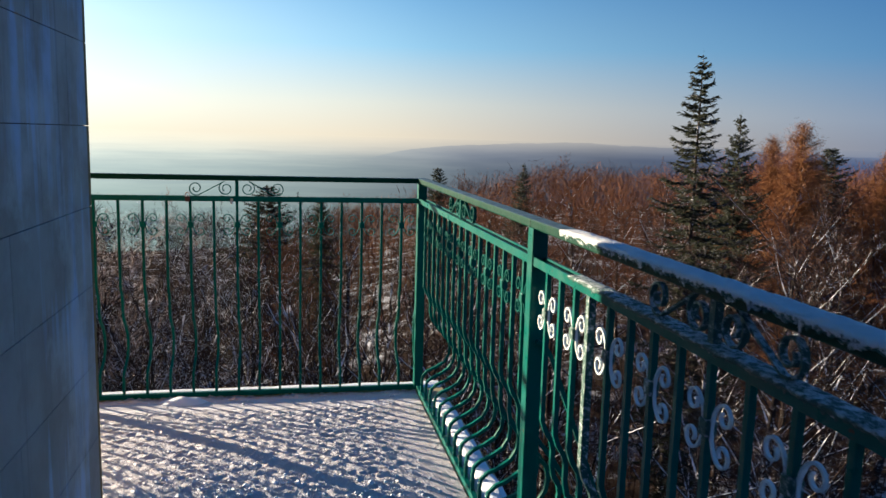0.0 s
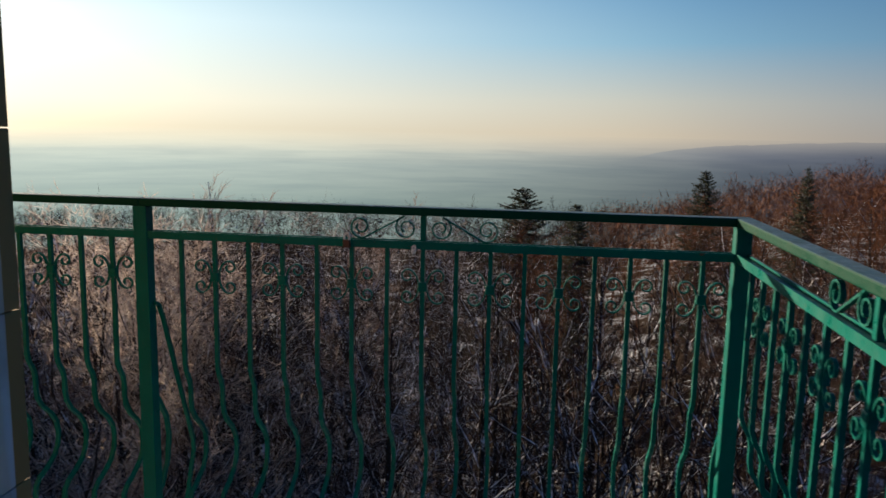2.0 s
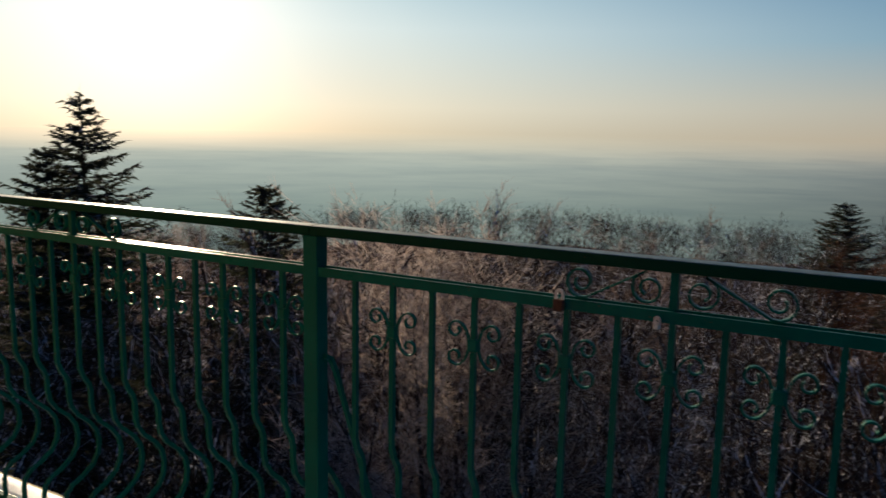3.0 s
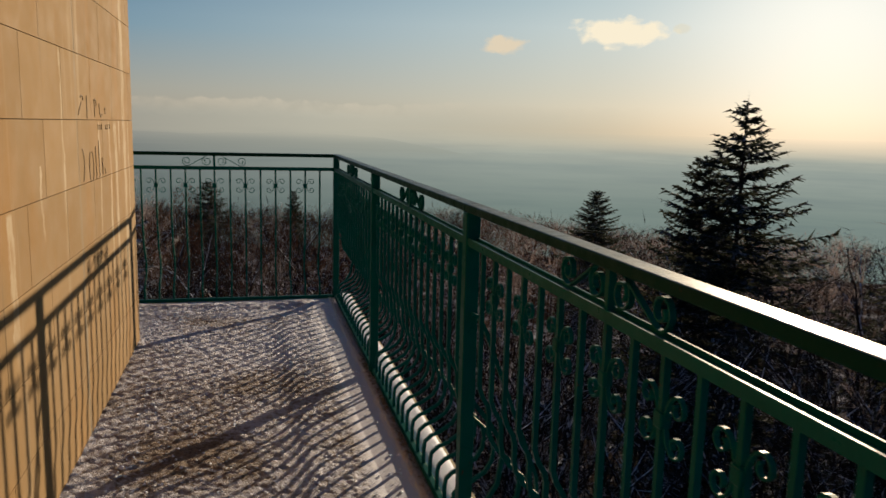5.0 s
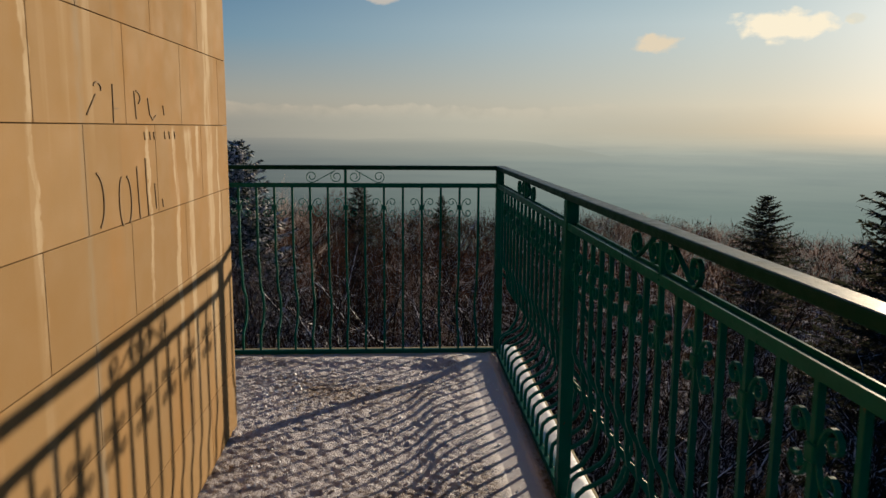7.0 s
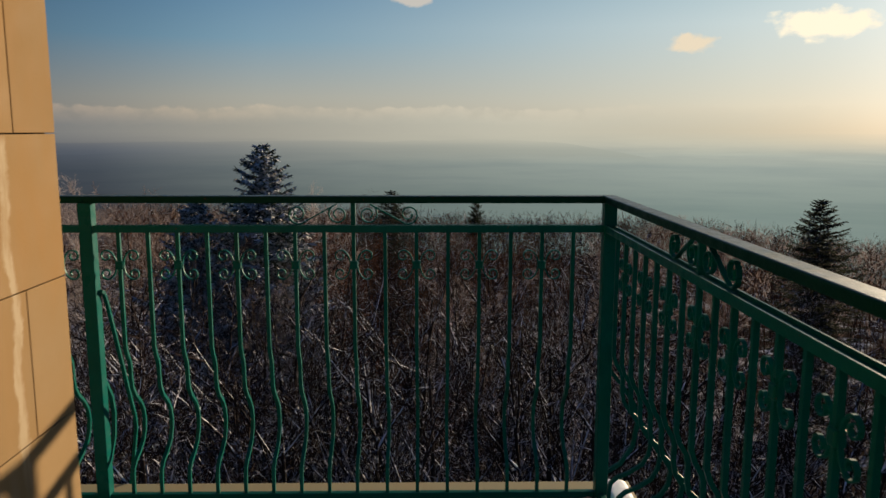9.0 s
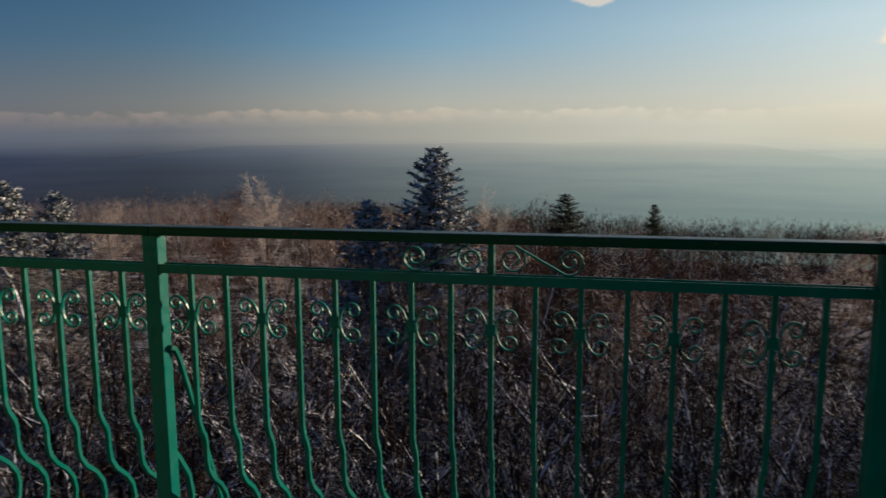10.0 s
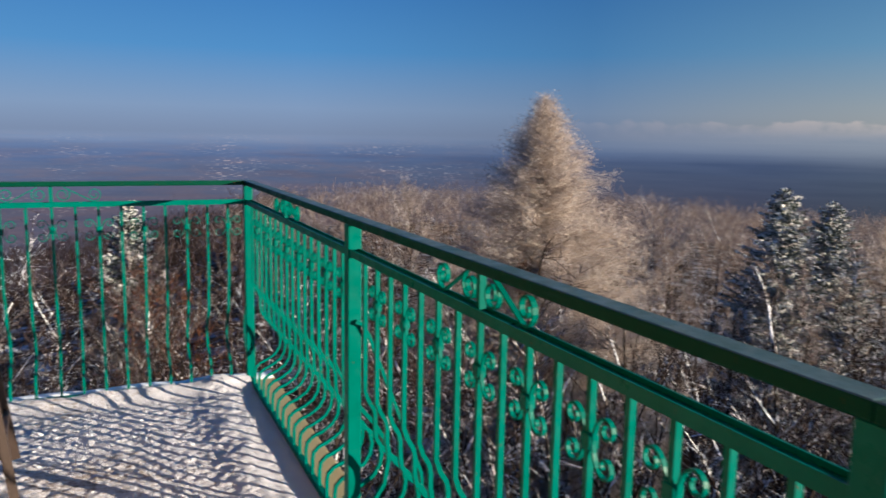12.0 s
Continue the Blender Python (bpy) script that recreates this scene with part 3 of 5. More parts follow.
tagged(new("snow_crumbs", snow_crumbs()), "loose frozen snow crumbs over the walkway", "snow", kind="stuff")

# ---------------------------------------------------------------- tower
core = Shape().box(TX0 + 0.012, TY0 + 0.012, -12.0, TX1 - 0.012, TY1 - 0.012, 4.2)
tower = tagged(new("wall_tower", core.mesh("wall_tower", JOINT)), "square lookout tower clad in yellow sandstone blocks", kind="structure")
SKEW = Matrix.Translation((TX0, TY1, 0)) @ pose(0, 0, 0, 0, 0, -0.35) @ Matrix.Translation((-TX0, -TY1, 0))
tower.matrix_basis = SKEW

# ---------------------------------------------------------------- ground
GROUND_Z = -14.0


# height of the tree tops over the horizon in degrees, by the side on which they stand
TOPS = [(-180, -6.6), (-172, -7.8), (-150, -8.5), (-100, -3.0), (-60, -0.7), (-40, -0.7), (-28, -1.4), (-20, -1.5), (-15, -2.6), (-8, -4.4), (0, -5.2), (10, -5.5), (20, -4.9), (35, -5.0), (45, -6.2), (60, -6.6), (75, -5.6),
        (85, -5.8), (95, -5.2), (105, -4.8), (115, -4.2), (125, -4.0), (135, -3.9), (145, -3.2), (160, -3.1), (168, -3.9), (176, -5.8), (180, -6.6)]
EYE = Vector((-3.2, -1.0, 1.37))


def top_el(yaw):
    yaw = (yaw + 180) % 360 - 180
    for (y0, e0), (y1, e1) in zip(TOPS, TOPS[1:]):
        if y0 <= yaw <= y1:
            return e0 + (e1 - e0) * (yaw - y0) / (y1 - y0)
    return -4.0


def ground_z(x, y):
    """A wooded shoulder that sinks with the line of the tree tops, then drops away to the plain."""
    dx, dy = x - EYE.x, y - EYE.y
    r = math.hypot(dx, dy)
    yaw = math.degrees(math.atan2(-dx, dy))
    far = EYE.z + min(r, 240) * math.tan(radians(top_el(yaw))) - 12.6
    z = GROUND_Z + (far - GROUND_Z) * min(1.0, max(0.0, (r - 14) / 26))
    z -= 250 * (1 - math.exp(-max(0.0, r - 240) * 0.45 / 250))
    return z + 0.5 * noise.noise((x * 0.08, y * 0.08, 1.7)) * min(1, r / 10)


def ground_sheet():
    rings = [0.0] + [3 * 1.13 ** i for i in range(61)]
    rings = [r for r in rings if r < 4700] + [4700]
    seg = 96
    verts, faces = [(-3.7, -2.8, GROUND_Z)], []
    for r in rings[1:]:
        for s in range(seg):
            t = 2 * math.pi * s / seg
            x, y = -3.7 + r * math.cos(t), -2.8 + r * math.sin(t)
            verts.append((x, y, ground_z(x, y)))
    for s in range(seg):
        faces.append((0, 1 + s, 1 + (s + 1) % seg))
    for k in range(len(rings) - 2):
        for s in range(seg):
            p, q = 1 + k * seg, 1 + (k + 1) * seg
            faces.append((p + s, q + s, q + (s + 1) % seg, p + (s + 1) % seg))
    return mesh_of("ground", verts, faces, GROUND, True)


tagged(new("ground", ground_sheet()), "snowy wooded hillside falling to the plain", kind="structure")


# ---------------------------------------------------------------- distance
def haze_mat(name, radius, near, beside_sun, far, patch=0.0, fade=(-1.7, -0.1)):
    """Glowing distance with haze and sun glow painted in: its colour runs with the height (at 0, -1, -2.5 and -5.5
    degrees) and with the side on which the sun stands.
    """
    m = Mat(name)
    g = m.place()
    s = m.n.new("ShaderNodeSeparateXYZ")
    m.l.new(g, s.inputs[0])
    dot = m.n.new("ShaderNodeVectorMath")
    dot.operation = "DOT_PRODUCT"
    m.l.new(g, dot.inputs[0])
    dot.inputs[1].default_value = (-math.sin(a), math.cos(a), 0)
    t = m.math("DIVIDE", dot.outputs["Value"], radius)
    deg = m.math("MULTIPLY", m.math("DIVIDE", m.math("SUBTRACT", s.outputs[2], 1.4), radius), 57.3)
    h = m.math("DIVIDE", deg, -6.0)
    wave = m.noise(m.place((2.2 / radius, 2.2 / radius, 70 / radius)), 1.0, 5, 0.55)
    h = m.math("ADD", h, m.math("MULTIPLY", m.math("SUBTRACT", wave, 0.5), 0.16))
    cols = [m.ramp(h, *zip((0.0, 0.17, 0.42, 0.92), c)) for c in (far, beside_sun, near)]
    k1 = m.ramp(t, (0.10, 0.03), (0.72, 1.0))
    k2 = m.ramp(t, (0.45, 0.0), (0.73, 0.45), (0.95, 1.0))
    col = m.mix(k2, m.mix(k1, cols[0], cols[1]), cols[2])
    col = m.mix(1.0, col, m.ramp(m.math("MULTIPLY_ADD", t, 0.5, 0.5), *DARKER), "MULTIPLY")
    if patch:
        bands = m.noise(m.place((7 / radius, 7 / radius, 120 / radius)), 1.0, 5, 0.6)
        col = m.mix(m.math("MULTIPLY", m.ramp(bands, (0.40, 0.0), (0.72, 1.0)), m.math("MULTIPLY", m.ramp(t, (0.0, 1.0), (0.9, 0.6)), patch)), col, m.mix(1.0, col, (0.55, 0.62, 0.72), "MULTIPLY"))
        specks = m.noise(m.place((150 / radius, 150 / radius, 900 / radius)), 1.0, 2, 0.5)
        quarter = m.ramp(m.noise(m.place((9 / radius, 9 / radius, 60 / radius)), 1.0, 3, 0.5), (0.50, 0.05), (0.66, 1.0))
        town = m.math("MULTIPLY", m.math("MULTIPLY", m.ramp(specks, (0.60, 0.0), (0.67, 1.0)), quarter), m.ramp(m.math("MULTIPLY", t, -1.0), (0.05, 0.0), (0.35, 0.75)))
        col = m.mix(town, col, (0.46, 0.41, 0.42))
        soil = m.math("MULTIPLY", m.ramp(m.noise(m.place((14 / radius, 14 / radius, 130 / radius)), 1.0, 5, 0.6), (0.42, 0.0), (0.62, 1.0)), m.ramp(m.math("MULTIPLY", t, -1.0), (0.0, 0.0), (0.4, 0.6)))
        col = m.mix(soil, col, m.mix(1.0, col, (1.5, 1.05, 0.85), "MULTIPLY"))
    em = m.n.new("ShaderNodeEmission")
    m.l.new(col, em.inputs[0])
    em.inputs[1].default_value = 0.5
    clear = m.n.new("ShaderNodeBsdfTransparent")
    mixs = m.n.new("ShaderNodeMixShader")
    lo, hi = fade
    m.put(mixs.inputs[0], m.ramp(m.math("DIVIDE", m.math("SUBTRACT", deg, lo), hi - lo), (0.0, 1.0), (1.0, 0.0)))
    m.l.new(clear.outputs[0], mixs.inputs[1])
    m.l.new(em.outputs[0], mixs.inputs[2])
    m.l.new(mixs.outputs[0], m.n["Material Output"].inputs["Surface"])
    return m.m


def ridge(name, radius, yaw0, yaw1, z_low, top, mat, label, n=240):
    verts, faces = [], []
    for i in range(n + 1):
        yaw = yaw0 + (yaw1 - yaw0) * i / n
        t = radians(yaw)
        x, y = -3.7 - radius * math.sin(t), -2.8 + radius * math.cos(t)
        verts += [(x, y, z_low), (x, y, top(yaw))]
    for i in range(n):
        faces.append((2 * i, 2 * i + 2, 2 * i + 3, 2 * i + 1))
    return tagged(new(name, mesh_of(name, verts, faces, mat)), label, kind="structure")


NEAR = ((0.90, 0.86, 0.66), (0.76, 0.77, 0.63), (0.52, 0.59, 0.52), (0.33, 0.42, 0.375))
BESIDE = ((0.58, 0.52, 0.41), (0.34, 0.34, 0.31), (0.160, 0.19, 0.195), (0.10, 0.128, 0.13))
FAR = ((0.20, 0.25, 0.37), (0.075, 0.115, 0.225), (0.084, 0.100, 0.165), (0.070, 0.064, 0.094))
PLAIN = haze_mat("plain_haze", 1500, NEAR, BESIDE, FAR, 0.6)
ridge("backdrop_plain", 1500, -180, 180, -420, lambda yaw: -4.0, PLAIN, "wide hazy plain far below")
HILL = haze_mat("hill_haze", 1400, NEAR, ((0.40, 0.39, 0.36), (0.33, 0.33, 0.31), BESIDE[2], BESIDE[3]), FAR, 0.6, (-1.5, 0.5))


def hill_top(yaw):
    e = -0.66 + 0.40 * math.exp(-((yaw + 20) / 6) ** 2) + 0.28 * math.exp(-((yaw + 30) / 9) ** 2) + 0.14 * noise.noise((yaw * 0.35, 2.0, 0.5)) + 0.05 * noise.noise((yaw * 1.6, 2.0, 0.5))
    e -= 1.6 * max(0.0, (yaw + 14) / 10) ** 2
    return 1.4 + 1400 * math.tan(radians(e))


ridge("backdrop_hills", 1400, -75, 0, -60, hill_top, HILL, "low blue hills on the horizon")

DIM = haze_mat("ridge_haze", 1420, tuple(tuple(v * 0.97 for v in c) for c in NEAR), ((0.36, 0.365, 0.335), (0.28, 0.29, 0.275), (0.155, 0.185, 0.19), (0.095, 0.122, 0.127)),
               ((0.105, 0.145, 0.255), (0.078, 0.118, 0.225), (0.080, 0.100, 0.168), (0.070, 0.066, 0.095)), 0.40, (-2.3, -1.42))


def ridge_top(yaw):
    e = -1.65 + 0.26 * noise.noise((yaw * 0.07, 5.0, 0.5)) + 0.10 * noise.noise((yaw * 0.35, 8.0, 0.5)) + 0.04 * noise.noise((yaw * 1.4, 8.0, 2.5)) - 0.6 * max(0.0, (90 - yaw) / 30) ** 2
    return 1.4 + 1420 * math.tan(radians(e))


def far_ridge_top(yaw):
    e = -0.72 + 0.30 * noise.noise((yaw * 0.07, 1.0, 3.5)) + 0.08 * noise.noise((yaw * 0.4, 8.0, 3.5)) - 5.0 * (max(0, abs(yaw - 100) - 14) / 24) ** 2
    return 1.4 + 1460 * math.tan(radians(e))


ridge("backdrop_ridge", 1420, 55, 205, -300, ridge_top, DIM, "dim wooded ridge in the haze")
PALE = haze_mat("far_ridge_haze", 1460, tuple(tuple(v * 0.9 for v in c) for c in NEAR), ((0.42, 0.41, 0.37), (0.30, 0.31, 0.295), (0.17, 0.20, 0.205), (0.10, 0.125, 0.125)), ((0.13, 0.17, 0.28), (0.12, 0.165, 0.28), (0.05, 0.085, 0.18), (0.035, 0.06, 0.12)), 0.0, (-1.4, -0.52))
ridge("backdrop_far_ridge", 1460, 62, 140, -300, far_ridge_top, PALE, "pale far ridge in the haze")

# ---------------------------------------------------------------- railing
TOP, MID, RAIL_H, RAIL_W = 1.123, 1.02, 0.025, 0.0245


def curl(cx, cz, r, start, turns, n=14, shrink=0.35, flip=1):
    """Points of a spiral in the plane of the railing, from the outside in."""
    pts = []
    for i in range(n + 1):
        t = i / n
        ang = radians(start) + flip * 2 * math.pi * turns * t
        rr = r * (1 - (1 - shrink) * t)
        pts.append((cx + rr * math.cos(ang), 0.0, cz + rr * math.sin(ang)))
    return pts


def c_scroll(flipx):
    """One half of a scroll beside a bar: a C whose back rests on the bar and whose ends curl in."""
    upper = [(0.047 + 0.0345 * math.cos(radians(t)), 0, 0.052 * math.sin(radians(t))) for t in (176, 160, 145, 130, 115, 102)]
    upper += curl(0.047, 0.031, 0.0205, 90, -0.88, 12, 0.42)
    lower = [(x, y, -z) for x, y, z in upper]
    return [(x * flipx, y, z) for x, y, z in lower[::-1] + upper]


def scroll_mesh(mat):
    s = Shape()
    for f in (-1, 1):
        s.sweep(c_scroll(f), (0, 1, 0), 0.009, 0.0042)
    return s.mesh("scroll", mat)


def collar_mesh(mat):
    return Shape().box(-0.0135, -0.011, -0.015, 0.0135, 0.011, 0.015, 0.004).mesh("collar", mat)


def ornament_mesh(mat):
    """The S scrolls between the two rails, either side of a short stem."""
    s = Shape()
    for f in (-1, 1):
        inner = curl(0.052, -0.001, 0.036, 80, -1.4, 20)
        outer = curl(0.193, -0.001, 0.035, 250, 1.4, 20, 0.3)
        pts = inner[::-1] + outer
        s.sweep([(x * f, y, z) for x, y, z in pts], (0, 1, 0), 0.012, 0.0045)
    s.box(-0.008, -0.008, -0.042, 0.008, 0.008, 0.042)
    return s.mesh("ornament", mat)


PROFILE = [(0, MID - 0.02), (0, 0.585), (0.010, 0.555), (0.028, 0.525), (0.034, 0.50), (0.034, 0.455), (0.040, 0.42), (0.062, 0.385), (0.105, 0.345),
           (0.132, 0.305), (0.140, 0.265), (0.134, 0.225), (0.112, 0.188), (0.070, 0.160), (0.028, 0.142), (0.005, 0.12), (0, 0.09), (0, 0.02)]


def bar_mesh(mat):
    return Shape().sweep([(0, o, z) for o, z in PROFILE], (1, 0, 0), 0.0125, 0.0125).mesh("baluster", mat)


def rail_channel(length, mat):
    """The middle rail: a flat channel, open above."""
    sec = ((-0.018, MID), (-0.018, MID - 0.024), (0.018, MID - 0.024), (0.018, MID), (0.013, MID), (0.013, MID - 0.008), (-0.013, MID - 0.008), (-0.013, MID))
    v = [(x, y, z) for x in (0.0, length) for y, z in sec]
    f = [(i, 8 + i, 8 + (i + 1) % 8, (i + 1) % 8) for i in range(8)] + [tuple(range(8)), tuple(range(15, 7, -1))]
    return mesh_of("middle_rail", v, f, mat)


SETS = {}


def frost_coat(length, x0, top, half, thick, seed, mat):
    """A ragged coat of frost over a rail, thin at its start."""
    verts, faces = [], []
    n = int((length - x0) / 0.006)
    rim = ((-1.0, -3.2), (-1.10, -1.8), (-1.12, -0.6), (-1.0, 0.3), (-0.6, 0.8), (-0.2, 0.9), (0.2, 0.9), (0.6, 0.8), (1.0, 0.3), (1.12, -0.6), (1.10, -1.8), (1.0, -3.2))
    for i in range(n + 1):
        x = x0 + (length - x0) * i / n
        grow = min(1.0, (i + 2) / 24)
        for k, (u, w) in enumerate(rim):
            q = 0.9 + 0.7 * noise.noise((x * 30, k * 0.9, seed)) + 0.9 * noise.noise((x * 140, k * 2.1, seed + 4))
            verts.append((x, u * (half + thick * 0.4 * q * grow), top + (w * thick * max(0.1, q) * grow if w > 0 else w * thick * max(0.2, q))))
    for i in range(n):
        for k in range(11):
            a0 = i * 12 + k
            faces.append((a0, a0 + 12, a0 + 13, a0 + 1))
    return mesh_of("frost", verts, faces, mat, True)


def panel_meshes(mat, key):
    if key == "frost" and key not in SETS:
        s = Shape()
        for f in (-1, 1):
            s.sweep(c_scroll(f), (0, 1, 0), 0.0060, 0.0044)
        SETS[key] = dict(bar=bar_mesh(GREEN), scroll=s.mesh("scroll", RIME), collar=collar_mesh(FILM), ornament=ornament_mesh(FILM))
    if key not in SETS:
        SETS[key] = dict(bar=bar_mesh(mat), scroll=scroll_mesh(mat), collar=collar_mesh(mat), ornament=ornament_mesh(mat))
    return SETS[key]


def railing_panel(m, length, first, mat=GREEN, key="green", lap=(0.0, 0.0), label="", snow=False):
    """A panel along local x, its outside towards local y; scrolls on every second bar, beginning with bar number first."""
    base = new("balcony_railing")
    base.matrix_basis = m
    tagged(base, label or "green wrought-iron railing panel with bellied bars and scrolls", "railing", "railing panels round the balcony")
    ms = panel_meshes(mat, key)
    x0, x1 = -lap[0], length + lap[1]
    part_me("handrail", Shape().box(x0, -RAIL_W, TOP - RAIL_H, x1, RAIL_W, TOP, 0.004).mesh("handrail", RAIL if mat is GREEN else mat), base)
    part_me("middle_rail", rail_channel(length, mat), base)
    part_me("bottom_rail", Shape().box(0, -0.012, 0.006, length, 0.012, 0.030, 0.003).mesh("bottom_rail", mat), base)
    # eight bars on one side of the middle stem and seven on the other
    mid = 9 if first % 2 else 8
    stem = length / 2 + (0.012 if mid == 9 else -0.012)
    wide, close = length / 16.5, length / 17.8
    at = [stem + (k - mid) * ((close if mid == 9 else wide) if k < mid else (wide if mid == 9 else close)) for k in range(17)]
    for k in range(1, 17):
        bar = part_me("baluster", ms["bar"], base, "", pose(at[k], 0, 0))
        if (k - first) % 2 == 0:
            part_me("scroll", ms["scroll"], bar, "", pose(0, 0, 0.88))
            part_me("collar", ms["collar"], bar, "", pose(0, 0, 0.88))
    if snow is not False:
        rail = part_me("frost", frost_coat(length, snow, TOP, RAIL_W + 0.0005, 0.0045, 1.0, FROSTED), base, "white frost on the handrail")
        part_me("frost", frost_coat(length, snow + 0.05, MID, 0.0185, 0.0026, 5.0, FILM), base, "white frost on the middle rail")
        part_me("frost", Shape().sweep([(at[4], o - 0.004, z) for o, z in PROFILE], (1, 0, 0), 0.0175, 0.0175).mesh("frost", FILM), base, "frosted bar")
    part_me("ornament", ms["ornament"], base, "S-shaped scroll ornament", pose(stem, 0, (TOP - RAIL_H + MID) / 2))
    return base


POST = Shape().box(-0.0225, -0.0225, -0.02, 0.0225, 0.0225, TOP - RAIL_H, 0.003).mesh("post", GREEN)
STRUT = Shape().sweep([(0.03, 0.0, 0.785), (0.03, 0.022, 0.775), (0.03, 0.045, 0.735), (0.03, 0.235, 0.235), (0.03, 0.24, 0.19), (0.03, 0.14, -0.06)], (1, 0, 0), 0.012, 0.012).mesh("strut", GREEN)
BELLY = Shape().sweep([(-0.006, 0.022, 0.49), (-0.006, 0.07, 0.43), (-0.006, 0.115, 0.36), (-0.006, 0.13, 0.29), (-0.006, 0.115, 0.20), (-0.006, 0.07, 0.13), (-0.006, 0.022, 0.10)], (1, 0, 0), 0.014, 0.014).mesh("belly_bar", GREEN)


def railing_post(m, strut=True):
    base = new("railing_post")
    base.matrix_basis = m
    tagged(base, "green square steel railing post with a slanting brace", "post", "railing posts")
    part_me("post", POST, base)
    if strut:
        part_me("strut", STRUT, base)
    part_me("belly_bar", BELLY, base)
    return base


NX = [WEST, -5.525, -3.69, -1.787, EAST]
WY = [SOUTH, -3.655, -1.818, NORTH]
EY = [SOUTH, -3.70, -1.897, NORTH]
# north side, from the west end to the east end; outside is +y
for k, first in zip(range(4), (2, 1, 2, 2)):
    railing_panel(pose(NX[k], NORTH, 0), NX[k + 1] - NX[k], first, lap=(RAIL_W if k == 0 else 0, RAIL_W if k == 3 else 0))
# east side, from the north end to the south; outside is +x
for k, first in zip((2, 1, 0), (2, 1, 1)):
    icy = dict(key="frost", snow=0.24 if k == 1 else 0.0, label="green wrought-iron railing panel white with frost") if k < 2 else {}
    railing_panel(pose(EAST, EY[k + 1], 0, 0, 0, -90), EY[k + 1] - EY[k], first, lap=(-RAIL_W if k == 2 else 0, -RAIL_W if k == 0 else 0), **icy)
# west side, from the south end to the north; outside is -x
for k, first in zip(range(3), (2, 2, 1)):
    railing_panel(pose(WEST, WY[k], 0, 0, 0, 90), WY[k + 1] - WY[k], first, lap=(-RAIL_W if k == 0 else 0, -RAIL_W if k == 2 else 0))
# south side, from the east end to the west
for k in (3, 2, 1, 0):
    railing_panel(pose(NX[k + 1], SOUTH, 0, 0, 0, 180), NX[k + 1] - NX[k], 2, lap=(RAIL_W if k == 3 else 0, RAIL_W if k == 0 else 0))
for k in range(5):
    railing_post(pose(NX[k], NORTH, 0), 0 < k < 4)
    railing_post(pose(NX[k], SOUTH, 0, 0, 0, 180), 0 < k < 4)
for k in (1, 2):
    railing_post(pose(EAST, EY[k], 0, 0, 0, -90))
    railing_post(pose(WEST, WY[k], 0, 0, 0, 90))

# ---------------------------------------------------------------- trees


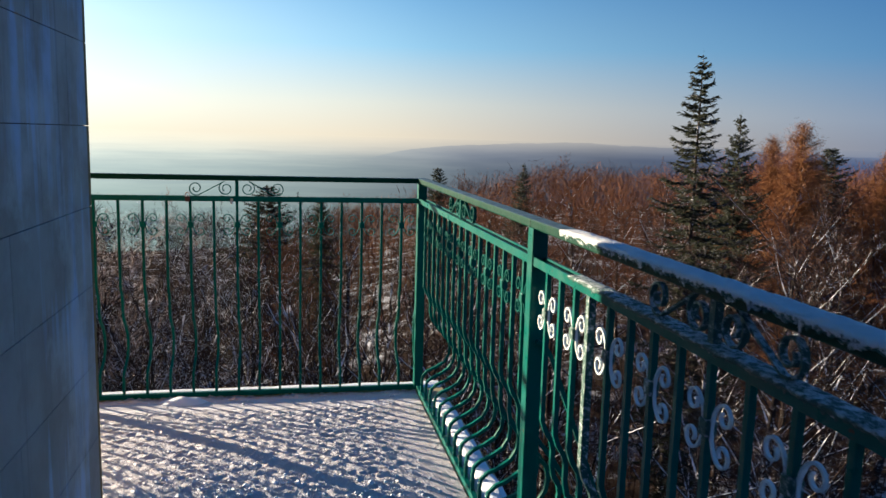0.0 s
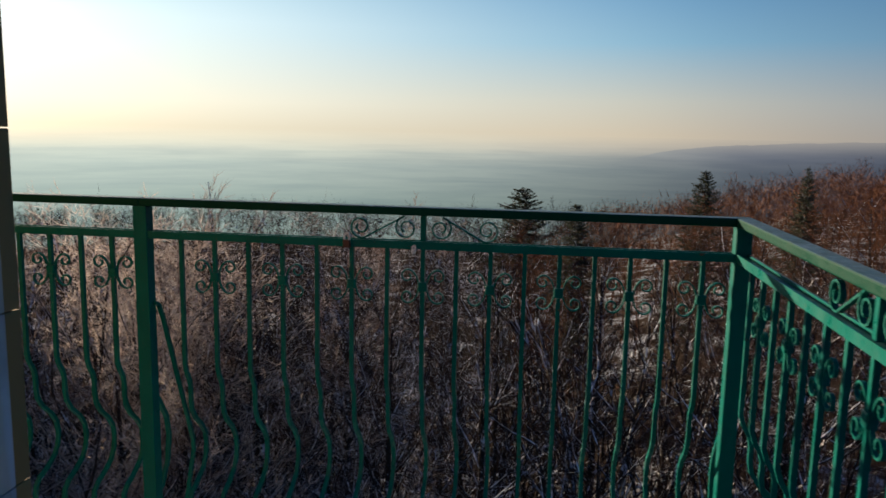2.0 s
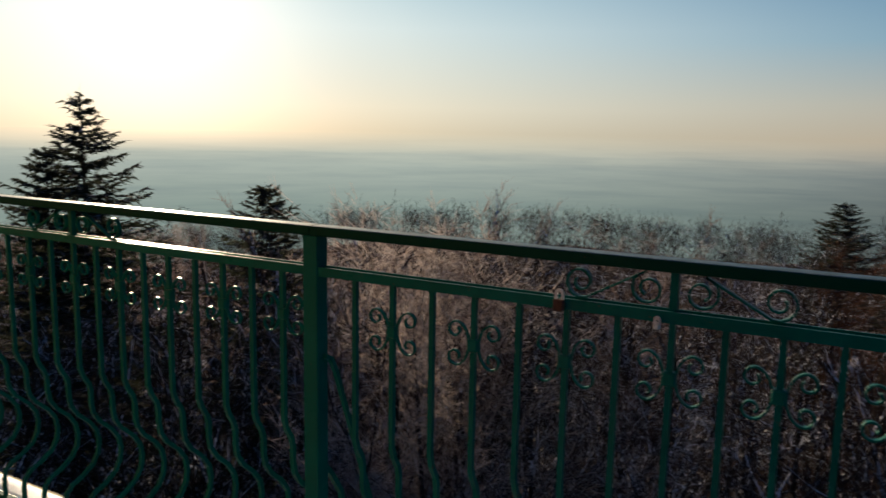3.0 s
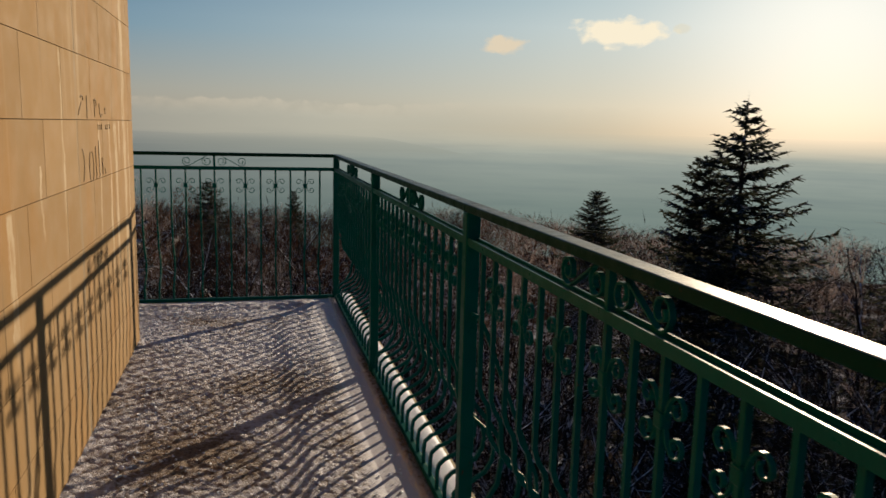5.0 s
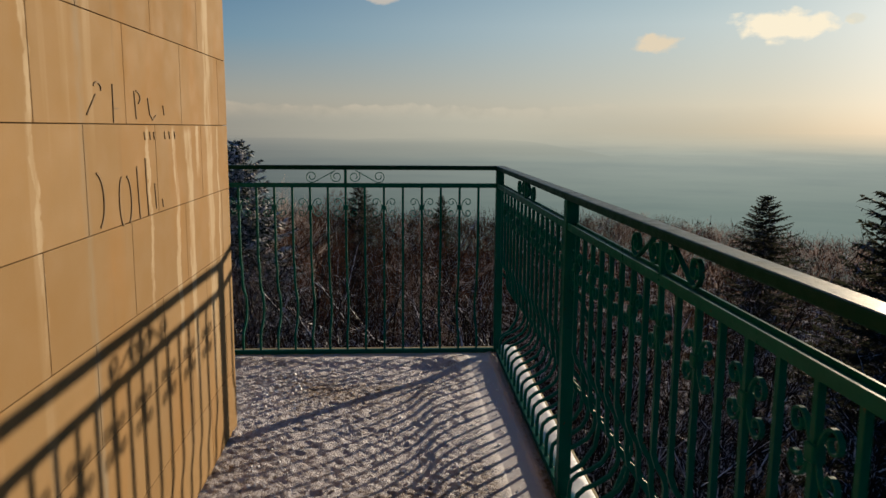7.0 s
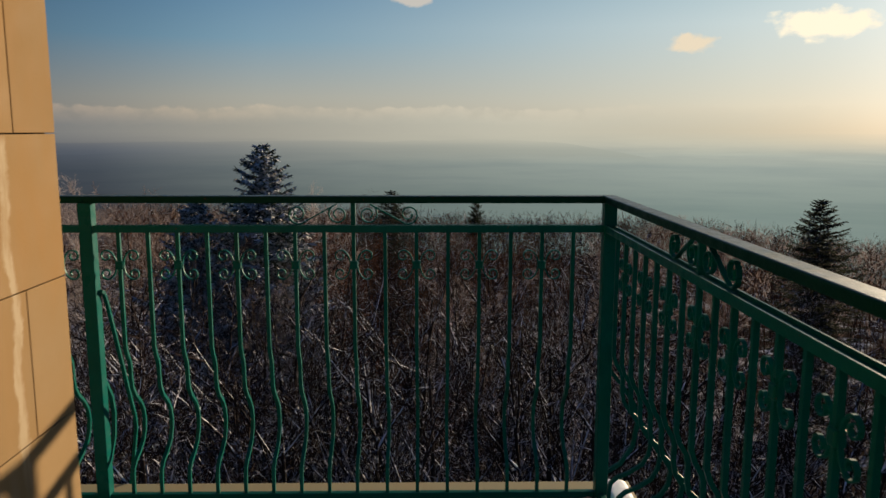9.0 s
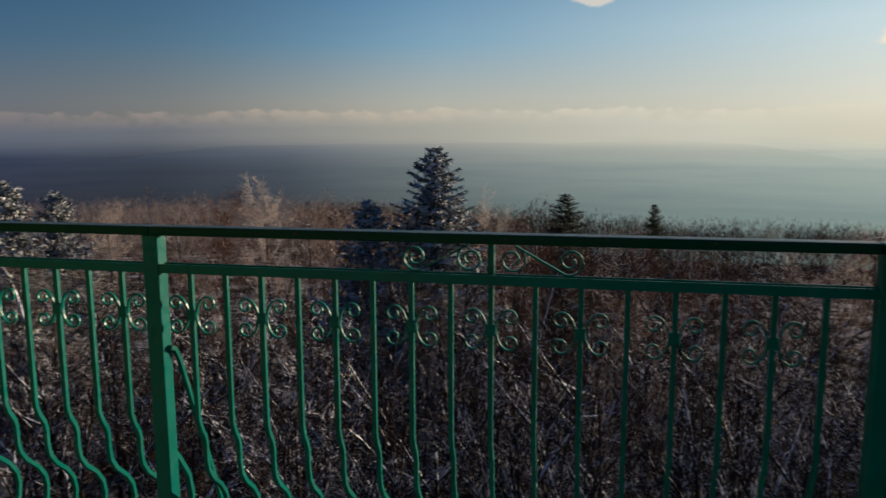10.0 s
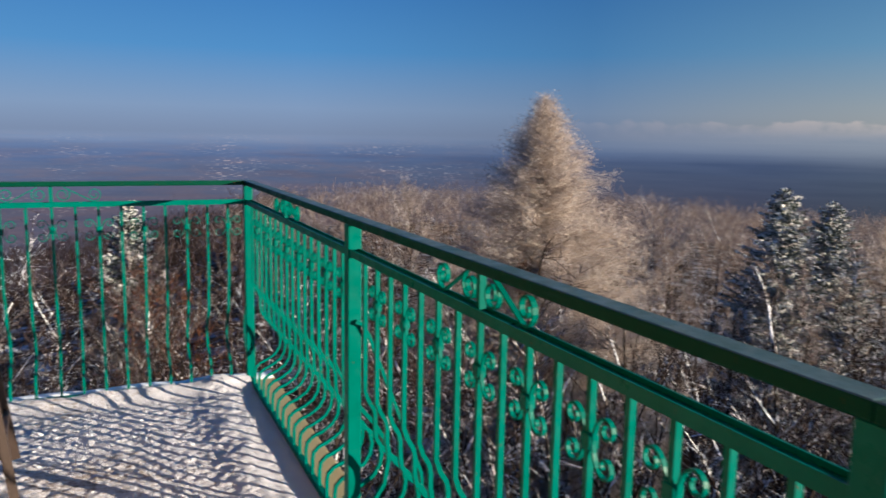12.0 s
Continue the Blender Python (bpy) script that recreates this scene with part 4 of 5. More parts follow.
def bare_tree(seed, height, spread, n_limbs, n_branch, n_twig, twig_r=0.008, n_fine=2):
    """Trunk and crown meshes of a leafless tree; materials are set by the caller."""
    rnd = random.Random(seed)
    trunk, crown = Shape(), Shape()
    lean = (rnd.uniform(-0.05, 0.05), rnd.uniform(-0.05, 0.05))
    pts = [Vector((lean[0] * height * t + 0.12 * math.sin(3 * t + seed), lean[1] * height * t + 0.10 * math.cos(4 * t + seed), height * t)) for t in [i / 8 for i in range(9)]]
    pts[0] = Vector((0, 0, -0.4))
    r0 = 0.011 * height
    trunk.limb(pts, r0, 0.015, 7)

    def on_trunk(t):
        f = t * 8
        i = min(7, int(f))
        return pts[i].lerp(pts[i + 1], f - i)

    for k in range(n_limbs):
        t = 0.22 + 0.76 * (k + rnd.random()) / n_limbs
        p = on_trunk(t)
        yaw = k * 2.4 + rnd.uniform(-0.5, 0.5)
        length = spread * (1.05 - 0.8 * abs(t - 0.45) ** 1.1) * rnd.uniform(0.7, 1.15)
        rise = rnd.uniform(0.7, 1.5) if t < 0.7 else rnd.uniform(1.2, 2.2)
        d = Vector((math.cos(yaw), math.sin(yaw), rise)).normalized()
        limb = [p]
        for s in range(4):
            d = (d + Vector((rnd.uniform(-0.16, 0.16), rnd.uniform(-0.16, 0.16), rnd.uniform(0.02, 0.20)))).normalized()
            limb.append(limb[-1] + d * length / 4)
        lr = max(0.012, r0 * (1 - t) * 0.55)
        trunk.limb(limb, lr, 0.006, 4)
        for b in range(n_branch):
            f = 0.6 + 3.4 * (b + rnd.random()) / n_branch
            i = min(3, int(f))
            q = limb[i].lerp(limb[i + 1], f - i)
            bd = (d + Vector((rnd.gauss(0, 0.65), rnd.gauss(0, 0.65), rnd.uniform(-0.15, 0.5)))).normalized()
            bl = length * rnd.uniform(0.22, 0.45)
            mid = q + bd * bl * 0.5
            bd2 = (bd + Vector((rnd.gauss(0, 0.2), rnd.gauss(0, 0.2), 0.22))).normalized()
            end = mid + bd2 * bl * 0.5
            crown.spike(q, mid.lerp(end, 0.2), twig_r * 1.8)
            crown.spike(mid, end, twig_r * 1.1)
            for w in range(n_twig):
                u = rnd.random()
                o = q.lerp(mid, u * 2) if u < 0.5 else mid.lerp(end, u * 2 - 1)
                td = (bd2 * 0.7 + Vector((rnd.gauss(0, 0.8), rnd.gauss(0, 0.8), rnd.uniform(-0.3, 0.6)))).normalized()
                tip = o + td * (0.15 + bl * rnd.uniform(0.14, 0.42))
                crown.blade(o, tip, twig_r * 0.95, rnd)
                for side in range(n_fine):
                    b0 = o.lerp(tip, rnd.uniform(0.15, 0.85))
                    fd = (td + Vector((rnd.gauss(0, 0.6), rnd.gauss(0, 0.6), rnd.gauss(0.1, 0.45)))).normalized()
                    crown.blade(b0, b0 + fd * (tip - o).length * rnd.uniform(0.35, 0.7), twig_r * 0.8, rnd)
    lift = height / max(v[2] for v in crown.v)
    for shape in (trunk, crown):
        shape.v = [(x, y, z * lift) for x, y, z in shape.v]
    return trunk, crown


def conifer(seed, height, radius, gap, per, sprigs, droop=0.25, slope=0.4, thick=0.03, fine=1.0, blunt=0.74, fluffy=False):
    """Trunk and crown meshes of a spruce or larch: whorls of boughs, each set with flat sprays of shoots, up to a slim leader."""
    rnd = random.Random(seed)
    trunk, crown = Shape(), Shape()
    trunk.limb([Vector((0, 0, -0.4 + (height + 0.1) * i / 6)) for i in range(7)], 0.011 * height, 0.012, 7)
    crown.spike(Vector((0, 0, height * 0.93)), Vector((0, 0, height)), 0.022)
    z, k = height * 0.10, 0
    while z < height * 0.985:
        t = z / height
        for b in range(per + rnd.choice((-1, 0, 0, 1))):
            k += 1
            zz = z + rnd.uniform(-0.4, 0.4) * gap
            reach = min(radius * (0.75 + 0.25 * (1 - t)), slope * max(0.02, height - zz) ** blunt)
            length = max(0.06, reach * rnd.choice((0.6, 0.75, 0.9, 1.0, 1.0, 1.15)) * rnd.uniform(0.88, 1.1))
            yaw = k * 2.39996 + rnd.uniform(-0.4, 0.4)
            out = Vector((math.cos(yaw), math.sin(yaw), 0))
            flat = Vector((-out.y, out.x, 0))
            lift = 0.30 * t ** 3 - droop * (1 - 0.75 * t) + rnd.uniform(-0.10, 0.10)
            p0 = Vector((0, 0, zz))
            p1 = p0 + out * length * 0.6 + flat * length * rnd.uniform(-0.1, 0.1) + Vector((0, 0, length * lift * 0.8))
            p2 = p0 + out * length + flat * length * rnd.uniform(-0.15, 0.15) + Vector((0, 0, length * (lift + 0.16)))
            crown.spike(p0, p1.lerp(p2, 0.3), 0.018)
            crown.spike(p1, p2, 0.016)
            n = 5 + int(sprigs * length / radius)
            for q in range(n):
                u = 0.08 + 0.92 * (q + rnd.random()) / n
                o = p0.lerp(p1, u / 0.6) if u < 0.6 else p1.lerp(p2, (u - 0.6) / 0.4)
                sl = min(0.55, 0.5 * length, 0.13 + 0.16 * length * (1.15 - u)) * rnd.uniform(0.55, 1.3) * fine
                sd = (out * rnd.uniform(0.15, 0.9) + flat * rnd.gauss(0, 0.75) + Vector((0, 0, rnd.gauss(-0.10, 0.30)))).normalized()
                if fluffy:
                    sd = (out * rnd.uniform(-0.2, 0.8) + Vector((rnd.gauss(0, 0.6), rnd.gauss(0, 0.6), rnd.gauss(0.15, 0.6)))).normalized()
                    o = o + Vector((rnd.gauss(0, 0.10), rnd.gauss(0, 0.10), rnd.gauss(0, 0.13)))
                    sl *= 0.8
                crown.blade(o, o + sd * sl, thick * rnd.uniform(0.7, 1.3), rnd)
        z += gap * (0.55 + 0.75 * (1 - t)) * rnd.uniform(0.8, 1.2)
    return trunk, crown


def tree_things(name, label, category, group, shapes, crown_mat, count_name="crown"):
    trunk, crown = shapes
    base = new(name)
    tagged(base, label, category, group)
    part_me("trunk", trunk.mesh("trunk", BARK, True), base)
    part_me("crown", crown.mesh("crown", crown_mat), base)
    return base


def spot(yaw, dist):
    t = radians(yaw)
    return EYE.x - dist * math.sin(t), EYE.y + dist * math.cos(t)


BARE = {}
for kind, mat, label in (("brown", BROWN, "tall leafless tree with reddish-brown twigs"), ("grey", GREY, "leafless tree with snow lying on its dark branches"),
                         ("hoar", HOAR, "leafless tree white with hoar frost"), ("rimy", RIMY, "round-crowned leafless tree thick with pale hoar frost"), ("dark", DARK, "leafless tree with a little snow, its twigs darkened for shade"), ("plum", PLUM, "leafless tree with reddish-brown twigs, darkened for shade")):
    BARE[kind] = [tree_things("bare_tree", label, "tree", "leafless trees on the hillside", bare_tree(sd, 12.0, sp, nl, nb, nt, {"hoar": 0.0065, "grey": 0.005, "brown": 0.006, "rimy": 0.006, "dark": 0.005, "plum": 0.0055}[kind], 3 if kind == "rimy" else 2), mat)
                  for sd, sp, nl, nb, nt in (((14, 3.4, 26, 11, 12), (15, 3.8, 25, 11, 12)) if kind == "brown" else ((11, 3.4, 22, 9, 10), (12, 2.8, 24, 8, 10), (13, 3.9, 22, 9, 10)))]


def stand(protos, x, y, height, base_height, rnd, wide=1.0):
    s = height / base_height
    proto = rnd.choice(protos)
    first = proto.get("used") is None
    m = pose(x, y, ground_z(x, y), 0, 0, rnd.uniform(0, 360)) @ Matrix.Diagonal((s * wide, s * wide, s, 1))
    if first:
        proto["used"] = 1
        proto.matrix_basis = m
        return proto
    ob = copy_thing(proto, m)
    ob.matrix_basis = m
    return ob


rnd = random.Random(5)
spots = []
for ring, (r0, r1, want) in enumerate(((10, 18, 42), (18, 30, 50), (30, 48, 34))):
    made = tries = 0
    while made < want and tries < 4000:
        tries += 1
        yaw, d = rnd.uniform(-52, 205), math.sqrt(rnd.uniform(r0 * r0, r1 * r1))
        x, y = spot(yaw, d)
        if any((x - p) ** 2 + (y - q) ** 2 < (1.9 if d < 30 else 2.6) ** 2 for p, q in spots):
            continue
        if d < 16 and (yaw < -8 or 48 < yaw < 62):
            continue
        drop = rnd.random() ** 1.5 * (5.5 if d < 30 else 2.5)
        top = EYE.z + d * math.tan(radians(top_el(yaw) - drop))
        h = top - ground_z(x, y)
        if not 5.5 < h < 17:
            continue
        spots.append((x, y))
        made += 1
        # near trees mostly get the kinds with shade in their twig colour
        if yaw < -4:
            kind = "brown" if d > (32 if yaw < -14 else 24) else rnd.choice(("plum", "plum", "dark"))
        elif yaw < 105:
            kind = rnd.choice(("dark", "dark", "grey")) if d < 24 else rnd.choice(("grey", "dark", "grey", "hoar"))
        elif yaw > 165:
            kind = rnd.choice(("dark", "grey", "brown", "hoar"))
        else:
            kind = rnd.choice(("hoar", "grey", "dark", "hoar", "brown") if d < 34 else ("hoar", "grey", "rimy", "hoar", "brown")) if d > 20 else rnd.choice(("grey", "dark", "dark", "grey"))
        stand(BARE[kind], x, y, h, 12.0, rnd, rnd.uniform(0.85, 1.15))



def coppice(seed, height):
    """Trunk and crown meshes of a leafless tree of many stems that fan out from one stool, with upright side shoots."""
    rn = random.Random(seed)
    trunk, crown = Shape(), Shape()
    n = rn.choice((5, 6, 7))
    for k in range(n):
        yaw, lean = 6.283 * k / n + rn.uniform(-0.4, 0.4), rn.uniform(0.05, 0.32)
        d = Vector((math.cos(yaw) * lean, math.sin(yaw) * lean, 1)).normalized()
        p = Vector((0.15 * math.cos(yaw), 0.15 * math.sin(yaw), -0.4))
        length = height * rn.uniform(0.78, 1.0)
        stem = [p]
        for _ in range(9):
            d = (d + Vector((rn.gauss(0, 0.06), rn.gauss(0, 0.06), 0.03))).normalized()
            stem.append(stem[-1] + d * length / 9)
        trunk.limb(stem, 0.0070 * height * rn.uniform(0.7, 1.1), 0.012, 6)
        for b in range(13):
            f = 2.2 + 6.6 * (b + rn.random()) / 13
            i = min(8, int(f))
            q = stem[i].lerp(stem[i + 1], f - i)
            bd = (d * 0.9 + Vector((rn.gauss(0, 0.55), rn.gauss(0, 0.55), rn.uniform(-0.1, 0.35)))).normalized()
            bl = height * rn.uniform(0.10, 0.22) * (1.25 - 0.08 * f)
            arm = [q]
            for _ in range(4):
                bd = (bd + Vector((rn.gauss(0, 0.13), rn.gauss(0, 0.13), rn.uniform(0.0, 0.14)))).normalized()
                arm.append(arm[-1] + bd * bl / 4)
            trunk.limb(arm, 0.024, 0.008, 4)
            for w in range(11):
                g = rn.uniform(0.5, 3.95)
                j = int(g)
                o = arm[j].lerp(arm[j + 1], g - j)
                td = (bd + Vector((rn.gauss(0, 0.6), rn.gauss(0, 0.6), rn.uniform(-0.2, 0.5)))).normalized()
                tip = o + td * rn.uniform(0.25, 0.75)
                crown.spike(o, tip, 0.006)
                for _ in range(3):
                    c = o.lerp(tip, rn.uniform(0.2, 0.8))
                    fd = (td + Vector((rn.gauss(0, 0.6), rn.gauss(0, 0.6), rn.gauss(0.1, 0.4)))).normalized()
                    crown.blade(c, c + fd * rn.uniform(0.15, 0.4), 0.006, rn)
    return trunk, crown


COPPICE = {kind: [tree_things("bare_tree", "leafless tree of many stems with snow along its dark branches", "tree", "leafless trees on the hillside", coppice(sd, 12.0), mat) for sd in seeds]
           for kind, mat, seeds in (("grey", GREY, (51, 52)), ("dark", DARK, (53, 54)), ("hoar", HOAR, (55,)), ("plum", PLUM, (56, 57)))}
crn = random.Random(15)
for yaw0, yaw1, r0, r1, want in ((-30, 12, 13, 24, 13), (12, 50, 12, 22, 12), (62, 112, 10.5, 22, 30), (112, 150, 12, 24, 9), (165, 200, 12, 22, 6)):
    made = tries = 0
    while made < want and tries < 2000:
        tries += 1
        yaw, d = crn.uniform(yaw0, yaw1), math.sqrt(crn.uniform(r0 * r0, r1 * r1))
        x, y = spot(yaw, d)
        h = EYE.z + d * math.tan(radians(top_el(yaw) - crn.uniform(0.8, 7.0))) - ground_z(x, y)
        if any((x - p) ** 2 + (y - q) ** 2 < 1.5 ** 2 for p, q in spots) or not 6.0 < h < 14.5:
            continue
        spots.append((x, y))
        made += 1
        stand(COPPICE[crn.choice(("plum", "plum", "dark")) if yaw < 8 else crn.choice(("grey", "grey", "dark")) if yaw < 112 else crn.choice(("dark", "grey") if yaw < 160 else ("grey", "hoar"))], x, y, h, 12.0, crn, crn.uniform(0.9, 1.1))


def undergrowth(name, seed, count, yaw0, yaw1, r0, r1, mat, label):
    """Saplings and brush between the trees."""
    rn = random.Random(seed)
    s = Shape()
    for _ in range(count):
        yaw, d = rn.uniform(yaw0, yaw1), math.sqrt(rn.uniform(r0 * r0, r1 * r1))
        x, y = spot(yaw, d)
        h = rn.uniform(2.0, 7.5)
        p = Vector((x, y, ground_z(x, y) - 0.1))
        tip = p + Vector((rn.gauss(0, 0.10) * h, rn.gauss(0, 0.10) * h, h))
        s.spike(p, tip, 0.0035 * h)
        for _ in range(38):
            u = rn.uniform(0.2, 0.97)
            o = p.lerp(tip, u)
            g = Vector((rn.gauss(0, 0.8), rn.gauss(0, 0.8), rn.uniform(0.1, 1.2))).normalized()
            s.blade(o, o + g * h * rn.uniform(0.05, 0.16) * (1.2 - u * 0.6), 0.005, rn)
    return tagged(new(name, s.mesh(name, mat)), label, "brush", kind="stuff")




def far_woods(name, seed, count, yaw0, yaw1, mat, label):
    """The woods that go on down the slope, too far to count their trees."""
    rn = random.Random(seed)
    s = Shape()
    for _ in range(count):
        yaw, d = rn.uniform(yaw0, yaw1), math.sqrt(rn.uniform(55 * 55, 235 * 235))
        x, y = spot(yaw, d)
        h = rn.uniform(9.8, 13.2)
        p = Vector((x, y, ground_z(x, y) - 0.2))
        s.spike(p, p + Vector((rn.gauss(0, 0.4), rn.gauss(0, 0.4), h * 0.62)), 0.08)
        heart, wide, tall = p + Vector((0, 0, h * 0.62)), rn.uniform(1.5, 2.4), h * 0.36
        for _ in range(64):
            g = Vector((rn.gauss(0, 1), rn.gauss(0, 1), rn.gauss(0.2, 1))).normalized() * rn.uniform(0.25, 0.95)
            o = heart + Vector((g.x * wide, g.y * wide, g.z * tall))
            d = Vector((g.x * 0.8 + rn.gauss(0, 0.25), g.y * 0.8 + rn.gauss(0, 0.25), rn.uniform(0.3, 1.0))).normalized()
            s.blade(o, o + d * rn.uniform(0.5, 1.3), 0.036, rn)
    return tagged(new(name, s.mesh(name, mat)), label, "woods", kind="stuff")


far_woods("far_woods", 41, 1200, -60, -4, BROWN, "reddish-brown leafless woods down the slope")
far_woods("far_woods", 42, 1400, -5, 110, GREY, "leafless woods with snowy twigs down the slope")
far_woods("far_woods", 46, 900, 52, 112, BROWN, "brown leafless woods down the slope")
far_woods("far_woods", 47, 350, 46, 74, HOAR, "frosted leafless woods down the slope")
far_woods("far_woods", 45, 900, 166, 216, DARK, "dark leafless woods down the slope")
far_woods("far_woods", 43, 800, 105, 168, HOAR, "leafless woods white with frost down the slope")
far_woods("far_woods", 44, 600, 96, 170, HOAR, "leafless woods pale with frost down the slope")
far_woods("far_woods", 48, 360, 166, 215, PLUM, "leafless woods with snowy twigs down the slope")
undergrowth("undergrowth", 31, 700, -50, -2, 24, 55, PLUM, "tangled brown brush under the trees, darkened for shade")
undergrowth("undergrowth", 34, 1000, -50, 6, 10, 30, PLUM, "tangled brown brush under the trees, darkened for shade")
undergrowth("undergrowth", 32, 1500, -4, 120, 9, 55, DARK, "tangled brush under the trees, darkened for shade")
undergrowth("undergrowth", 35, 900, 158, 212, 9, 55, PLUM, "tangled brown brush under the trees, darkened for shade")
undergrowth("undergrowth", 33, 1100, 105, 162, 9, 55, DARK, "tangled brush under the trees, darkened for shade")
SPRUCE = [tree_things("spruce", "dark green spruce tree with a pointed top", "tree", "conifers on the hillside", conifer(21, 14.0, 2.9, 0.34, 8, 95, 0.25, 0.47, 0.031, 1.0, 0.92), NEEDLE),
          tree_things("spruce", "dark green spruce tree with a pointed top", "tree", "conifers on the hillside", conifer(22, 14.0, 2.7, 0.35, 8, 95, 0.3, 0.74, 0.033), NEEDLE)]
SLIM = [tree_things("spruce", "tall slim spruce with sparse drooping boughs", "tree", "conifers on the hillside", conifer(23, 18.0, 1.9, 0.46, 7, 85, 0.5, 0.36, 0.030), NEEDLE)]
WHITE = [tree_things("snowy_spruce", "spruce tree with snow lying on its boughs", "tree", "conifers on the hillside", conifer(24, 14.0, 3.0, 0.26, 9, 150, 0.18, 0.66, 0.034), SNOWY_NEEDLE)]
LARCH = [tree_things("larch", "tall bare larch thickly covered with white hoar frost", "tree", "larches", conifer(25, 16.0, 3.4, 0.20, 10, 700, -0.16, 0.43, 0.0055, 1.0, 0.95, True), RIMY)]
RUSSET = [tree_things("larch", "russet-brown larch lit by the low sun", "tree", "larches", conifer(26, 16.0, 2.8, 0.26, 8, 260, -0.15, 0.60, 0.009, 1.1, 0.74, True), FOXY)]


def conifer_on(protos, base_height, x, y, top, wide=1.0):
    return stand(protos, x, y, top - ground_z(x, y), base_height, rnd, wide)


def seen_from(x, y, yaw, dist):
    t = radians(yaw)
    return x - dist * math.sin(t), y + dist * math.cos(t)


def conifer_seen(protos, base_height, eye, yaw, el, dist, wide=1.0):
    x, y = seen_from(eye[0], eye[1], yaw, dist)
    return conifer_on(protos, base_height, x, y, 1.37 + dist * math.tan(radians(el)), wide)


FROM_EAST, FROM_WEST, FROM_CORNER = (-0.64, -3.91), (-4.32, -0.64), (-6.655, -1.31)
conifer_seen(SLIM, 18.0, FROM_EAST, -29.3, 6.39, 24)
conifer_seen(SPRUCE[:1], 14.0, FROM_EAST, -32.05, 2.37, 34, 0.75)
conifer_seen(RUSSET, 16.0, FROM_EAST, -35.98, 1.68, 36)
conifer_seen(RUSSET, 16.0, FROM_EAST, -34.18, 0.67, 40)
conifer_seen(SPRUCE[1:], 14.0, FROM_EAST, -37.81, 0.08, 44)
conifer_seen(RUSSET, 16.0, FROM_EAST, -41.13, -0.1, 38)
conifer_seen(SPRUCE[:1], 14.0, FROM_EAST, -17.25, -1.66, 60, 0.8)
conifer_seen(SPRUCE[1:], 14.0, FROM_EAST, -10.9, -2.22, 58, 0.8)
conifer_seen(SPRUCE[1:], 14.0, FROM_EAST, 1.51, -3.74, 45, 1.2)
conifer_seen(SPRUCE[1:], 14.0, FROM_EAST, -2.34, -4.82, 48, 0.8)
conifer_on(SPRUCE[:1], 14.0, -19.62, 12.22, 2.5, 1.25)
conifer_on(SPRUCE[1:], 14.0, -20.43, 11.65, 0.90, 0.8)
conifer_on(SPRUCE[1:], 14.0, -13.84, 13.1, 0.12, 1.0)
conifer_seen(SPRUCE[1:], 14.0, FROM_WEST, 63, -4.35, 50, 1.1)
conifer_seen(SPRUCE[1:], 14.0, FROM_WEST, 86.59, -4.96, 72, 0.7)
conifer_seen(SPRUCE[1:], 14.0, FROM_WEST, 92.86, -4.31, 70, 1.2)
conifer_seen(WHITE, 14.0, FROM_WEST, 101.98, -0.75, 28, 1.0)
conifer_seen(WHITE, 14.0, FROM_WEST, 106.69, -4.42, 27, 0.9)
conifer_seen(WHITE, 14.0, FROM_CORNER, 131.96, -2.88, 34)
conifer_seen(WHITE, 14.0, FROM_CORNER, 128.94, -3.67, 36)
conifer_seen(LARCH, 16.0, FROM_CORNER, 148.53, 3.41, 23, 1.3)
conifer_seen(WHITE, 14.0, FROM_CORNER, 178.08, -4.55, 27, 0.7)

for yaw, el, dist, wide in ((-21.69, -0.93, 40, 1.25), (-25.02, -1.41, 44, 1.2), (-18.06, -2.46, 42, 1.1), (-33.58, -0.15, 42, 1.2), (-39.12, -0.22, 36, 1.2), (-42.13, 0.3, 34, 1.1), (-45.14, 0.01, 40, 1.2), (-13.93, -3.5, 38, 1.0)):
    x, y = seen_from(*FROM_EAST, yaw, dist)
    stand(BARE["brown"], x, y, 1.37 + dist * math.tan(radians(el)) - ground_z(x, y), 12.0, rnd, wide)
for kind, x, y, top, wide in (("rimy", -7.2, 10.1, 0.62, 0.9), ("rimy", -7.9, 10.0, 0.48, 0.85), ("rimy", -6.6, 10.6, 0.45, 0.85), ("hoar", -7.3, 11.2, 0.45, 0.9), ("hoar", -4.2, 12.0, 0.27, 0.85), ("grey", -4.9, 12.5, 0.12, 0.85),
                              ("dark", -3.6, 12.6, 0.10, 0.9), ("dark", -8.8, 12.6, 0.10, 1.0), ("dark", -6.0, 11.9, -0.20, 1.0)):
    stand(BARE[kind], x, y, top - ground_z(x, y), 12.0, rnd, wide)
for kind, yaw, el, dist, wide in (("rimy", 115.14, -2.55, 40, 1.0), ("brown", 118.57, -3.37, 44, 1.2), ("hoar", 121.09, -3.58, 42, 1.1), ("hoar", 111.81, -3.46, 38, 1.0), ("rimy", 98.01, -3.73, 36, 0.8), ("brown", 96.2, -4.23, 38, 1.0),
                                 ("rimy", 140.28, -3.41, 34, 1.1), ("rimy", 157.91, -2.42, 44, 0.9), ("hoar", 135.74, -3.7, 40, 1.2), ("rimy", 125.64, -4.09, 36, 1.0)):
    x, y = seen_from(-6.2, -0.9, yaw, dist)
    stand(BARE[kind], x, y, 1.37 + dist * math.tan(radians(el)) - ground_z(x, y), 12.0, rnd, wide)
